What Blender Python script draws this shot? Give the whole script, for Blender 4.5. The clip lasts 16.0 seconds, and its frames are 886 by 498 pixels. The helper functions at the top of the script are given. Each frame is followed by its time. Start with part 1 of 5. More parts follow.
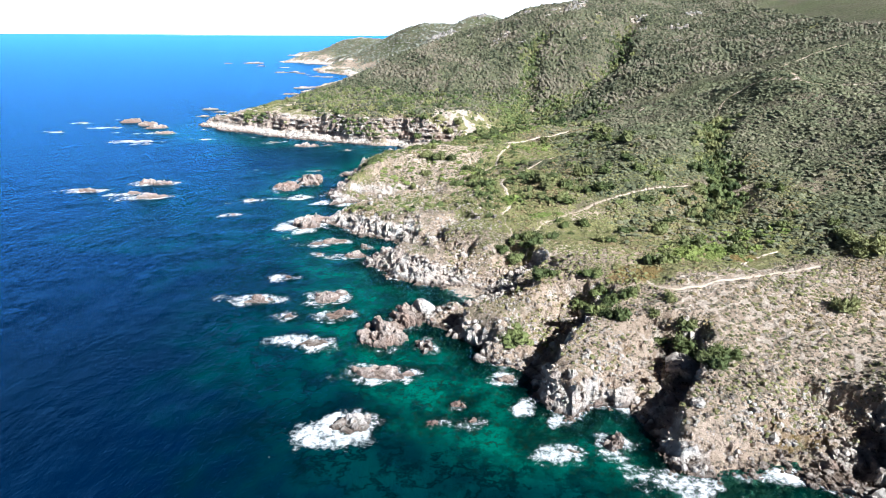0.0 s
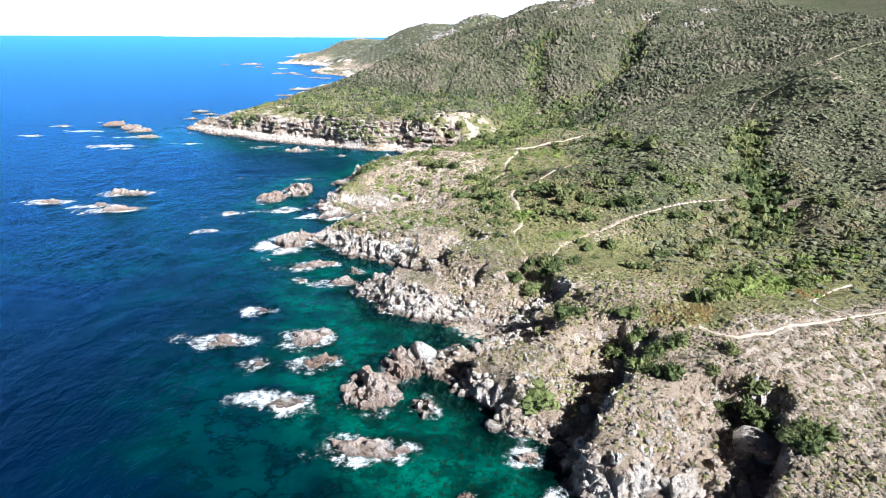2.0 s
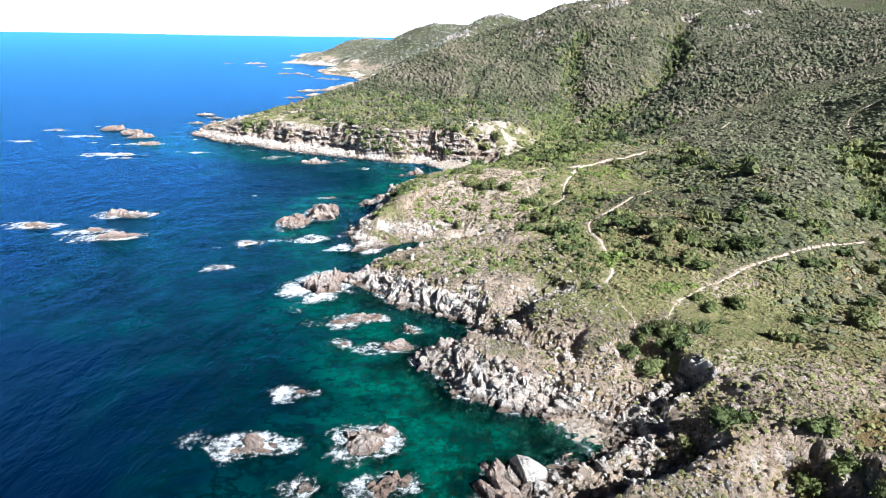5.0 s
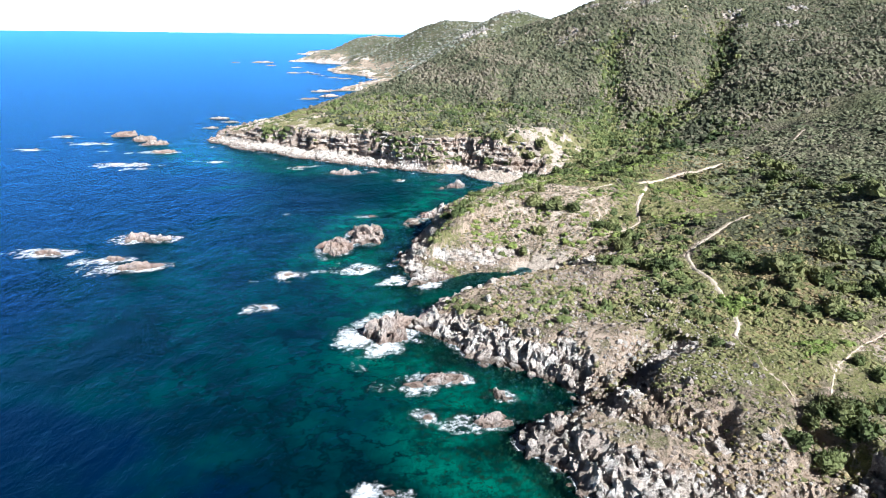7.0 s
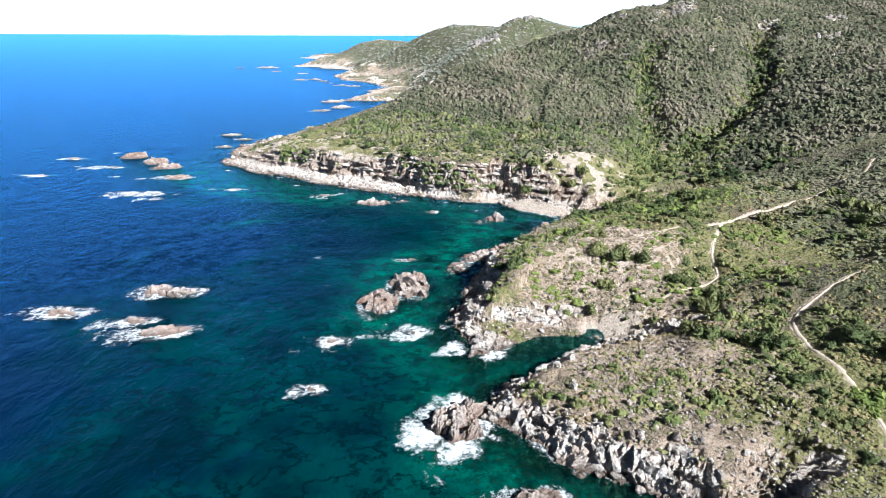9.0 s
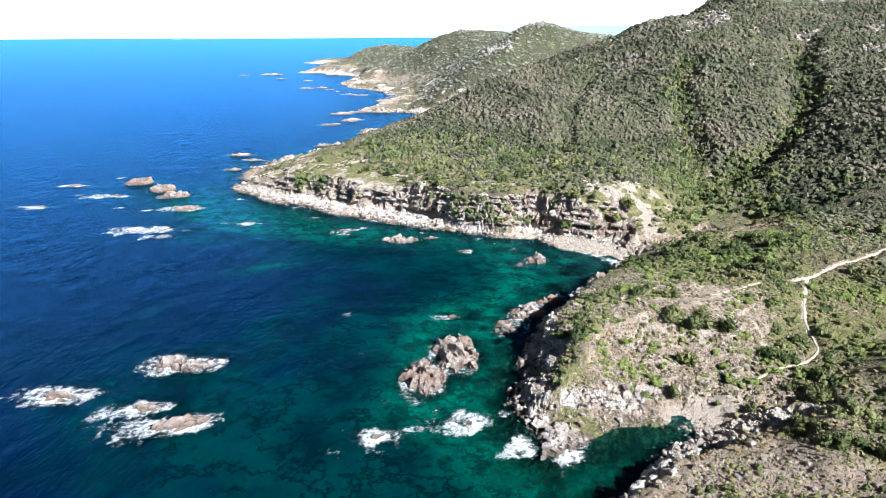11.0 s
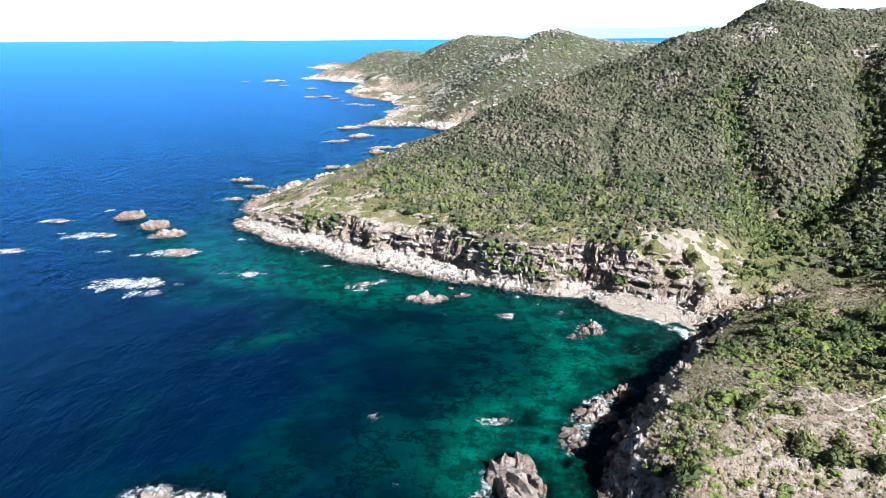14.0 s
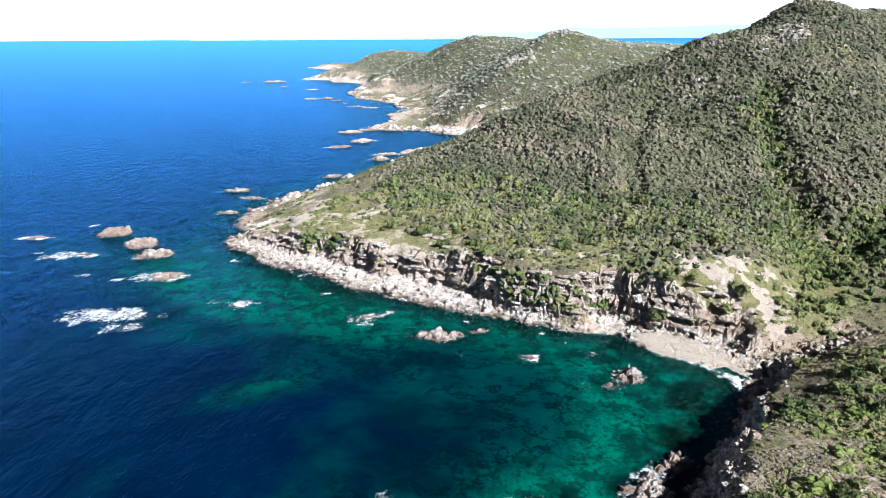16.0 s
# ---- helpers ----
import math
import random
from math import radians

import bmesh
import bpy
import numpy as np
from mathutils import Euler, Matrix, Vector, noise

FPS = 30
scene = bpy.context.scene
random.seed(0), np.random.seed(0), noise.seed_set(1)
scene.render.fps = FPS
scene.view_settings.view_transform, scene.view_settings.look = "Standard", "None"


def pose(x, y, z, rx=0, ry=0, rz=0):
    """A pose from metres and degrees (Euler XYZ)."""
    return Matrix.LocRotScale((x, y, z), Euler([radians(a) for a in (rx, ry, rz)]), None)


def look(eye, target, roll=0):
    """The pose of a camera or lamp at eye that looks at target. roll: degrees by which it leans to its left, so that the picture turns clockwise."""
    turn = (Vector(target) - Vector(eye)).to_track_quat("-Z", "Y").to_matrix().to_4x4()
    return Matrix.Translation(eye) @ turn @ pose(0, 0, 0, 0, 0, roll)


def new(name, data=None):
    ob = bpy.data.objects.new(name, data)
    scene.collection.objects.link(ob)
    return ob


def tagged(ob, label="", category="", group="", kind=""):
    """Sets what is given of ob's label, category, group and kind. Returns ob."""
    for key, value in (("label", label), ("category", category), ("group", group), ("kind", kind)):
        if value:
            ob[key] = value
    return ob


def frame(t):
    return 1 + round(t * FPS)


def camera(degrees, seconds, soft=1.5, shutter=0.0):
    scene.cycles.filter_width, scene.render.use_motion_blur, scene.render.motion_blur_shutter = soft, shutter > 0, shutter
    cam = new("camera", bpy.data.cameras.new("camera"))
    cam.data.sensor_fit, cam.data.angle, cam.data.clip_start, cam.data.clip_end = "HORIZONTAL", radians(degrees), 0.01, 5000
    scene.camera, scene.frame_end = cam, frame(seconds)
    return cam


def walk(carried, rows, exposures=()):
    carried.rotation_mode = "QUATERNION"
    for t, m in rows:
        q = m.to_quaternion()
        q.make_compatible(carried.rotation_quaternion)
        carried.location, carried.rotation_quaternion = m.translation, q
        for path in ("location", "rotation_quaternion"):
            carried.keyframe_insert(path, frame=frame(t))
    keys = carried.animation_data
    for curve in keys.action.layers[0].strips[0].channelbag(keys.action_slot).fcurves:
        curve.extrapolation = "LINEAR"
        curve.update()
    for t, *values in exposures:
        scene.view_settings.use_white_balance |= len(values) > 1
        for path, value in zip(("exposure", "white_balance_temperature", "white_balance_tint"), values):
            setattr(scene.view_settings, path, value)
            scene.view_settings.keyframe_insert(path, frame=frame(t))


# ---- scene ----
cam = camera(70.0, 16.0, soft=0.42)
PATH = [
    (0, (0.043, -1.357, 36.273), (0.036, 0.538, 35.635), 0.21),
    (0.5, (-0.058, 2.579, 35.253), (-0.065, 4.475, 34.617), 0.21),
    (1, (-0.241, 6.594, 34.863), (-0.248, 8.491, 34.229), 0.21),
    (1.5, (-0.338, 10.474, 34.758), (-0.344, 12.37, 34.123), 0.21),
    (2, (-0.356, 14.269, 34.755), (-0.364, 16.166, 34.122), 0.21),
    (2.5, (-0.547, 18.03, 34.718), (-0.554, 19.927, 34.087), 0.35),
    (3, (-1.624, 21.696, 34.631), (-1.626, 23.594, 33.998), 0.42),
    (3.5, (-3.142, 24.854, 34.766), (-3.144, 26.752, 34.136), 0.56),
    (4, (-5.109, 27.868, 34.838), (-5.111, 29.766, 34.209), 0.70),
    (6.5, (-18.003, 46.293, 34.408), (-18.016, 48.188, 33.77), 0.70),
    (7, (-20.1, 49.486, 35.547), (-20.117, 51.381, 34.906), 0.49),
    (7.5, (-22.187, 52.638, 36.907), (-22.207, 54.532, 36.264), 0.42),
    (8, (-24.329, 56.02, 38.048), (-24.35, 57.913, 37.406), 0.35),
    (8.5, (-26.546, 59.148, 39.253), (-26.567, 61.042, 38.61), 0.21),
    (9, (-28.637, 62.348, 40.286), (-28.659, 64.243, 39.645), 0.14),
    (9.5, (-30.387, 65.658, 41.66), (-30.413, 67.552, 41.018), -0.00),
    (12, (-39.181, 85.494, 46.801), (-39.209, 87.39, 46.165), -0.42),
    (12.5, (-40.408, 89.277, 47.92), (-40.436, 91.173, 47.284), -0.35),
    (13, (-41.267, 93.015, 49.059), (-41.297, 94.911, 48.423), -0.35),
    (13.5, (-41.89, 96.778, 49.562), (-41.923, 98.675, 48.927), -0.42),
    (14, (-42.647, 100.467, 49.564), (-42.681, 102.364, 48.929), -0.42),
    (14.5, (-43.409, 104.186, 49.705), (-43.445, 106.082, 49.07), -0.42),
    (15, (-44.105, 107.883, 50.035), (-44.141, 109.778, 49.398), -0.35),
    (15.5, (-44.796, 111.6, 50.186), (-44.833, 113.496, 49.549), -0.35),
    (16, (-45.344, 115.534, 50.308), (-45.382, 117.43, 49.672), -0.35),
]
walk(cam, [(t, look(eye, target, roll)) for t, eye, target, roll in PATH], [(0, 1.31, 5420, 10), (16, 1.23, 5420, 10)])

# ---- daylight: a clear sky, the sun behind the camera's right shoulder ----
SUN_AZIMUTH, SUN_HEIGHT = 130.0, 35.5   # degrees clockwise from +y, and above the horizon
world = bpy.data.worlds.new("sky")
scene.world = world
world.use_nodes = True
wn = world.node_tree
sky = wn.nodes.new("ShaderNodeTexSky")
sky.sky_type, sky.sun_disc = "NISHITA", False
sky.sun_elevation, sky.sun_rotation = radians(SUN_HEIGHT), radians(SUN_AZIMUTH)
sky.air_density, sky.dust_density, sky.ozone_density = 0.2, 0.12, 1.0
wn.links.new(sky.outputs[0], wn.nodes["Background"].inputs[0])
wn.nodes["Background"].inputs[1].default_value = 0.016
sun_way = Vector((math.sin(radians(SUN_AZIMUTH)) * math.cos(radians(SUN_HEIGHT)), math.cos(radians(SUN_AZIMUTH)) * math.cos(radians(SUN_HEIGHT)), math.sin(radians(SUN_HEIGHT))))
sun = new("sun", bpy.data.lights.new("sun", "SUN"))
sun.data.energy, sun.data.angle, sun.data.color = 5.0, radians(0.53), (1.0, 0.955, 0.86)
sun.matrix_world = look(sun_way * 400, (0, 0, 0))

# ---- materials ----
class Nodes:
    """Short names for building a node material."""

    def __init__(self, name):
        self.mat = bpy.data.materials.new(name)
        self.mat.use_nodes = True
        self.tree = self.mat.node_tree
        self.tree.nodes.clear()
        self.out = self.tree.nodes.new("ShaderNodeOutputMaterial")

    def add(self, kind, **inputs):
        node = self.tree.nodes.new("ShaderNode" + kind)
        for key, value in inputs.items():
            self.put(node.inputs[key.replace("_", " ")], value)
        return node

    def put(self, socket, value):
        if isinstance(value, bpy.types.NodeSocket):
            self.tree.links.new(value, socket)
        elif isinstance(value, tuple) and len(value) == 3 and socket.type == "RGBA":
            socket.default_value = (*value, 1)
        else:
            socket.default_value = value

    def place(self):
        return self.add("NewGeometry").outputs["Position"]

    def noise(self, size, detail=4.0, rough=0.6, where=None, stretch=None):
        where = where or self.place()
        if stretch:
            m = self.add("Mapping", Vector=where)
            m.inputs["Scale"].default_value = stretch
            where = m.outputs[0]
        return self.add("TexNoise", Vector=where, Scale=1.0 / size, Detail=detail, Roughness=rough).outputs["Fac"]

    def cells(self, size, feature="F1", where=None, stretch=None):
        where = where or self.place()
        if stretch:
            m = self.add("Mapping", Vector=where)
            m.inputs["Scale"].default_value = stretch
            where = m.outputs[0]
        node = self.tree.nodes.new("ShaderNodeTexVoronoi")
        node.feature = feature
        self.put(node.inputs["Vector"], where)
        node.inputs["Scale"].default_value = 1.0 / size
        return node.outputs["Distance"]

    def ramp(self, fac, a, b, low=0.0, high=1.0):
        node = self.tree.nodes.new("ShaderNodeMapRange")
        node.interpolation_type = "SMOOTHSTEP"
        for key, value in (("Value", fac), ("From Min", a), ("From Max", b), ("To Min", low), ("To Max", high)):
            self.put(node.inputs[key], value)
        return node.outputs[0]

    def sum(self, a, b, how="ADD"):
        node = self.tree.nodes.new("ShaderNodeMath")
        node.operation = how
        self.put(node.inputs[0], a)
        self.put(node.inputs[1], b)
        return node.outputs[0]

    def mix(self, fac, a, b, how="MIX"):
        node = self.tree.nodes.new("ShaderNodeMix")
        node.data_type, node.blend_type = "RGBA", how
        self.put(node.inputs[0], fac)
        self.put(node.inputs[6], a)
        self.put(node.inputs[7], b)
        return node.outputs[2]

    def attribute(self, name):
        node = self.tree.nodes.new("ShaderNodeAttribute")
        node.attribute_name = name
        return node.outputs["Fac"]

    def height(self):
        return self.add("SeparateXYZ", Vector=self.place()).outputs[2]

    def bump(self, height, strength, distance):
        return self.add("Bump", Height=height, Strength=strength, Distance=distance).outputs[0]

    def surface(self, colour, rough=0.85, normal=None, specular=0.3):
        s = self.tree.nodes.new("ShaderNodeBsdfPrincipled")
        self.put(s.inputs["Base Color"], colour)
        self.put(s.inputs["Roughness"], rough)
        s.inputs["Specular IOR Level"].default_value = specular
        if normal is not None:
            self.put(s.inputs["Normal"], normal)
        return s.outputs[0]

    def finish(self, shader):
        self.tree.links.new(shader, self.out.inputs[0])
        return self.mat


def granite_colour(n, warm):
    """Pale granite, weathered rose and ochre, dark in the joints, brown and wet below."""
    tone = n.mix(n.ramp(n.noise(2.2, 5), 0.38, 0.66), (0.88, 0.81, 0.735), (0.70, 0.57, 0.475))
    tone = n.mix(n.ramp(n.noise(8.0, 3), 0.42, 0.64, 0, 0.8), tone, warm)
    tone = n.mix(n.ramp(n.noise(0.45, 7, 0.8), 0.53, 0.68, 0, 0.55), tone, (0.30, 0.215, 0.16))
    crack = n.ramp(n.noise(1.1, 6, 0.72, stretch=(1, 1, 0.7)), 0.37, 0.44, 1, 0)
    tone = n.mix(n.sum(crack, 0.7, "MULTIPLY"), tone, (0.10, 0.075, 0.06))
    lichen = n.ramp(n.noise(1.4, 4), 0.62, 0.70, 0, 0.5)
    tone = n.mix(lichen, tone, (0.36, 0.22, 0.10))
    wet = n.ramp(n.sum(n.height(), n.sum(n.noise(1.5, 4), 1.3, "MULTIPLY"), "SUBTRACT"), -0.6, 0.1, 1, 0)
    return n.mix(n.sum(wet, 0.85, "MULTIPLY"), tone, (0.13, 0.08, 0.048)), wet, crack


def rock_relief(n, crack):
    grain = n.sum(n.sum(n.noise(0.3, 6, 0.75), 1.3, "MULTIPLY"), n.sum(n.noise(1.1, 6, 0.65), 2.6, "MULTIPLY"), "ADD")
    return n.bump(n.sum(grain, n.sum(crack, 1.0, "MULTIPLY"), "SUBTRACT"), 1.0, 0.55)


def granite(name, warm, pale=1.0, tint=None):
    n = Nodes(name)
    tone, wet, crack = granite_colour(n, warm)
    if tint:
        tone = n.mix(0.45, tone, n.mix(n.noise(0.9, 5, 0.7), tint, tuple(0.55 * c for c in tint)))
    tone = n.mix(1.0 - pale, tone, (0.10, 0.09, 0.085))
    return n.finish(n.surface(tone, n.ramp(wet, 0, 1, 0.9, 0.45), rock_relief(n, crack)))


def strata_material():
    """Level beds of brown and rose rock."""
    n = Nodes("bedded_rock")
    tone, wet, crack = granite_colour(n, (0.58, 0.44, 0.345))
    band = n.ramp(n.noise(0.6, 4, 0.6, stretch=(0.1, 0.1, 1.6)), 0.38, 0.60)
    tone = n.mix(n.sum(band, 0.7, "MULTIPLY"), tone, (0.40, 0.285, 0.21))
    return n.finish(n.surface(tone, 0.9, rock_relief(n, crack)))


def ground_material():
    n = Nodes("ground")
    rock, scrub, sand, grass = (n.attribute(a) for a in ("rock", "scrub", "sand", "grass"))
    stone, wet, crack = granite_colour(n, (0.66, 0.55, 0.46))
    # level beds in the cliffs of the headland
    band = n.ramp(n.noise(1.0, 4, 0.6, stretch=(0.09, 0.09, 1.5)), 0.38, 0.56)
    bed_rock = n.sum(n.attribute("bedded"), n.ramp(n.height(), 1.3, 2.2), "MULTIPLY")
    stone = n.mix(n.sum(bed_rock, n.sum(n.sum(band, 0.55, "MULTIPLY"), 0.3, "ADD"), "MULTIPLY"), stone, (0.43, 0.315, 0.235))
    soil = n.mix(n.ramp(n.noise(2.2, 5), 0.35, 0.68), (0.66, 0.505, 0.38), (0.46, 0.34, 0.245))
    soil = n.mix(n.ramp(n.noise(26, 4), 0.45, 0.65, 0, 0.5), soil, (0.46, 0.35, 0.26))
    soil = n.mix(n.ramp(n.noise(0.4, 5, 0.7), 0.55, 0.7, 0, 0.5), soil, (0.62, 0.52, 0.42))
    low = n.mix(n.ramp(n.noise(1.2, 5), 0.35, 0.65), (0.23, 0.225, 0.10), (0.29, 0.245, 0.155))
    low = n.mix(n.ramp(n.noise(12, 3), 0.4, 0.65, 0, 0.8), low, (0.20, 0.155, 0.11))
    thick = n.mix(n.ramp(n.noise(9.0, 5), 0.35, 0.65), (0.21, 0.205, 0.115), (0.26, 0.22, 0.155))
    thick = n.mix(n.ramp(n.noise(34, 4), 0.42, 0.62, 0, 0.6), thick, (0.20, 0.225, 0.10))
    # shade between the scrub clumps, painted dark into the ground colour
    shaded_gap = n.ramp(n.cells(0.7), 0.25, 0.75)
    thick = n.mix(n.sum(shaded_gap, 0.55, "MULTIPLY"), thick, (0.07, 0.075, 0.04))
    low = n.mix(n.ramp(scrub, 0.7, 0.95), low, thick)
    turf = n.mix(n.ramp(n.noise(2.5, 5), 0.35, 0.65), (0.35, 0.32, 0.125), (0.24, 0.25, 0.085))
    turf = n.mix(n.ramp(n.noise(0.5, 4), 0.5, 0.7, 0, 0.6), turf, (0.38, 0.30, 0.17))
    turf = n.mix(n.ramp(n.noise(0.8, 6, 0.75), 0.53, 0.66, 0, 0.7), turf, (0.10, 0.115, 0.045))
    patchy = n.sum(n.noise(0.9, 6, 0.8), n.noise(5.0, 4), "ADD")
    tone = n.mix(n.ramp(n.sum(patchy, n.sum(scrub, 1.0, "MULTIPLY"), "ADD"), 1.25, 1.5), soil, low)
    tone = n.mix(n.ramp(n.sum(patchy, grass, "ADD"), 1.46, 1.66, 0, 0.9), tone, turf)
    # bare earth and dark cushions, scattered close
    tone = n.mix(n.sum(n.ramp(n.noise(0.7, 6, 0.78), 0.55, 0.63, 0, 0.75), n.ramp(scrub, 0.95, 0.6), "MULTIPLY"), tone, soil)
    tone = n.mix(n.sum(n.ramp(n.noise(0.55, 6, 0.75), 0.55, 0.62, 0, 0.7), n.ramp(sand, 0.5, 0.2), "MULTIPLY"), tone, (0.11, 0.105, 0.05))
    tone = n.mix(n.ramp(n.sum(sand, n.sum(n.noise(1.5, 4), 0.5, "SUBTRACT"), "ADD"), 0.4, 0.6), tone, n.mix(n.noise(0.7, 5), (0.76, 0.63, 0.51), (0.62, 0.50, 0.40)))
    rust = n.ramp(n.sum(n.attribute("rust"), n.sum(n.noise(1.2, 5, 0.7), 0.5, "SUBTRACT"), "ADD"), 0.35, 0.6, 0, 0.85)
    tone = n.mix(rust, tone, n.mix(n.noise(0.8, 5), (0.30, 0.15, 0.055), (0.26, 0.22, 0.07)))
    mixed = n.ramp(n.sum(rock, n.sum(n.sum(n.noise(1.6, 5), 0.5, "SUBTRACT"), 1.1, "MULTIPLY"), "ADD"), 0.42, 0.62)
    tone = n.mix(mixed, tone, stone)
    # stones and weed on the bottom of the sea
    bed = n.mix(n.ramp(n.noise(5.0, 5), 0.44, 0.56), (0.46, 0.44, 0.32), (0.07, 0.075, 0.045))
    bed = n.mix(n.ramp(n.cells(1.2), 0.2, 0.6), bed, (0.12, 0.10, 0.06))
    tone = n.mix(n.ramp(n.height(), -0.9, -0.1, 1, 0), tone, bed)
    relief = n.add("Bump", Height=n.sum(shaded_gap, n.ramp(scrub, 0.6, 0.9), "MULTIPLY"), Strength=0.9, Distance=-0.5, Normal=rock_relief(n, crack)).outputs[0]
    return n.finish(n.surface(tone, n.ramp(wet, 0, 1, 0.92, 0.55), relief, 0.2))


def sea_material():
    n = Nodes("sea")
    shallow, foam, reef = (n.attribute(a) for a in ("shallow", "foam", "reef"))
    deep = n.mix(n.ramp(n.noise(45, 4), 0.35, 0.65), (0.0002, 0.0040, 0.0165), (0.0003, 0.0082, 0.031))
    teal = n.mix(n.ramp(n.noise(14, 4), 0.40, 0.62), (0.0007, 0.030, 0.032), (0.0003, 0.0105, 0.0155))
    bright = n.mix(n.ramp(n.noise(4, 6, 0.65), 0.40, 0.60), (0.006, 0.128, 0.086), (0.003, 0.074, 0.054))
    drift = n.sum(n.sum(n.noise(17, 6, 0.65), 0.5, "SUBTRACT"), 1.1, "MULTIPLY")
    body = n.mix(n.ramp(n.sum(reef, drift, "ADD"), 0.08, 0.42), deep, teal)
    body = n.mix(n.ramp(n.sum(reef, n.sum(drift, 0.6, "MULTIPLY"), "ADD"), 0.5, 1.0), body, bright)
    vein = n.ramp(n.sum(n.sum(n.noise(9, 5, 0.7), 0.5, "SUBTRACT"), 0.0, "ADD"), -0.035, 0.0)
    vein = n.sum(vein, n.ramp(n.sum(n.noise(9, 5, 0.7), 0.5, "SUBTRACT"), 0.0, 0.035, 1, 0), "MULTIPLY")
    body = n.mix(n.sum(n.sum(vein, 0.8, "MULTIPLY"), n.sum(n.ramp(reef, 0.12, 0.35), n.ramp(reef, 0.9, 0.6), "MULTIPLY"), "MULTIPLY"), body, (0.0004, 0.006, 0.008))
    # stones and weed below
    weed = n.ramp(n.sum(n.noise(3.4, 8, 0.74), n.sum(reef, 0.12, "MULTIPLY"), "ADD"), 0.57, 0.68, 0, 0.7)
    body = n.mix(n.sum(weed, n.ramp(reef, 0.05, 0.35), "MULTIPLY"), body, (0.0006, 0.0075, 0.010))
    pebble = n.ramp(n.noise(0.8, 6, 0.8), 0.49, 0.60, 0, 0.85)
    body = n.mix(n.sum(pebble, n.ramp(reef, 0.45, 1.0), "MULTIPLY"), body, (0.008, 0.026, 0.015))
    # wind waves at several lengths, running in to the shore
    chop = n.noise(1.1, 6, 0.7, stretch=(1, 0.5, 1))
    waves = n.sum(n.noise(4, 3, 0.5, stretch=(1, 0.5, 1)), n.sum(chop, 0.6, "MULTIPLY"), "ADD")
    normal = n.bump(waves, 0.5, 0.7)
    inside = n.add("BsdfDiffuse", Color=body, Normal=normal).outputs[0]
    clear = n.add("BsdfTransparent", Color=(0.42, 0.86, 0.74)).outputs[0]
    seen = n.add("MixShader", Fac=n.ramp(n.sum(shallow, n.sum(n.sum(n.noise(4, 4), 0.5, "SUBTRACT"), 0.3, "MULTIPLY"), "ADD"), 0.1, 0.95, 0.0, 0.9))
    n.put(seen.inputs[1], inside)
    n.put(seen.inputs[2], clear)
    gloss = n.add("BsdfGlossy", Color=(0.14, 0.465, 1.0), Roughness=0.2, Normal=normal).outputs[0]
    mirror = n.add("MixShader", Fac=n.add("Fresnel", IOR=1.33, Normal=normal).outputs[0])
    n.put(mirror.inputs[1], seen.outputs[0])
    n.put(mirror.inputs[2], gloss)
    # broken foam
    lace = n.sum(n.sum(n.noise(0.7, 8, 0.8), 0.6, "MULTIPLY"), n.sum(n.noise(2.6, 6, 0.65, stretch=(1, 0.6, 1)), 0.5, "MULTIPLY"), "ADD")
    white = n.ramp(n.sum(foam, n.sum(n.sum(lace, 0.55, "SUBTRACT"), 2.6, "MULTIPLY"), "ADD"), 0.36, 0.85)
    white = n.sum(white, n.ramp(foam, 0.03, 0.16), "MULTIPLY")
    froth = n.surface((0.86, 0.88, 0.88), 0.7, n.bump(n.noise(0.5, 6, 0.7), 0.6, 0.3))
    top = n.add("MixShader", Fac=white)
    n.put(top.inputs[1], mirror.outputs[0])
    n.put(top.inputs[2], froth)
    return n.finish(top.outputs[0])


def leaf_material(name, dark, light, dry, spread=0.5):
    n = Nodes(name)
    tint = n.attribute("tint")
    tone = n.mix(tint, dark, light)
    tone = n.mix(n.ramp(n.sum(n.noise(14, 3), n.sum(tint, 0.35, "MULTIPLY"), "ADD"), 0.62, 0.82, 0, spread), tone, dry)
    tone = n.mix(n.ramp(n.noise(0.45, 4, 0.7), 0.4, 0.65, 0, 0.55), tone, n.mix(0.5, tone, (0.04, 0.045, 0.02)))
    return n.finish(n.surface(tone, 0.75, n.bump(n.noise(0.25, 4, 0.7), 0.9, 0.2), 0.25))


def path_material():
    n = Nodes("path")
    tone = n.mix(n.ramp(n.noise(1.1, 5), 0.35, 0.65), (0.64, 0.53, 0.41), (0.52, 0.42, 0.31))
    tone = n.mix(n.ramp(n.noise(0.25, 4, 0.7), 0.55, 0.7, 0, 0.5), tone, (0.36, 0.28, 0.2))
    return n.finish(n.surface(tone, 0.95, n.bump(n.noise(0.3, 5), 0.5, 0.1), 0.15))


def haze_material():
    n = Nodes("haze_painted_land")
    # aerial haze is put into the colour: pale blue instead of land tones
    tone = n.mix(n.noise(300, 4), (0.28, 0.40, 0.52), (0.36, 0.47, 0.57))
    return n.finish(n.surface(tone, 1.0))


def sky_glow_material():
    n = Nodes("sky_glow_wall")
    # emits by itself, a stand-in for the white of the low sky
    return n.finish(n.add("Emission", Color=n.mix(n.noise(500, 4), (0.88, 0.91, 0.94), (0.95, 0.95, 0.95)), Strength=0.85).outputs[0])


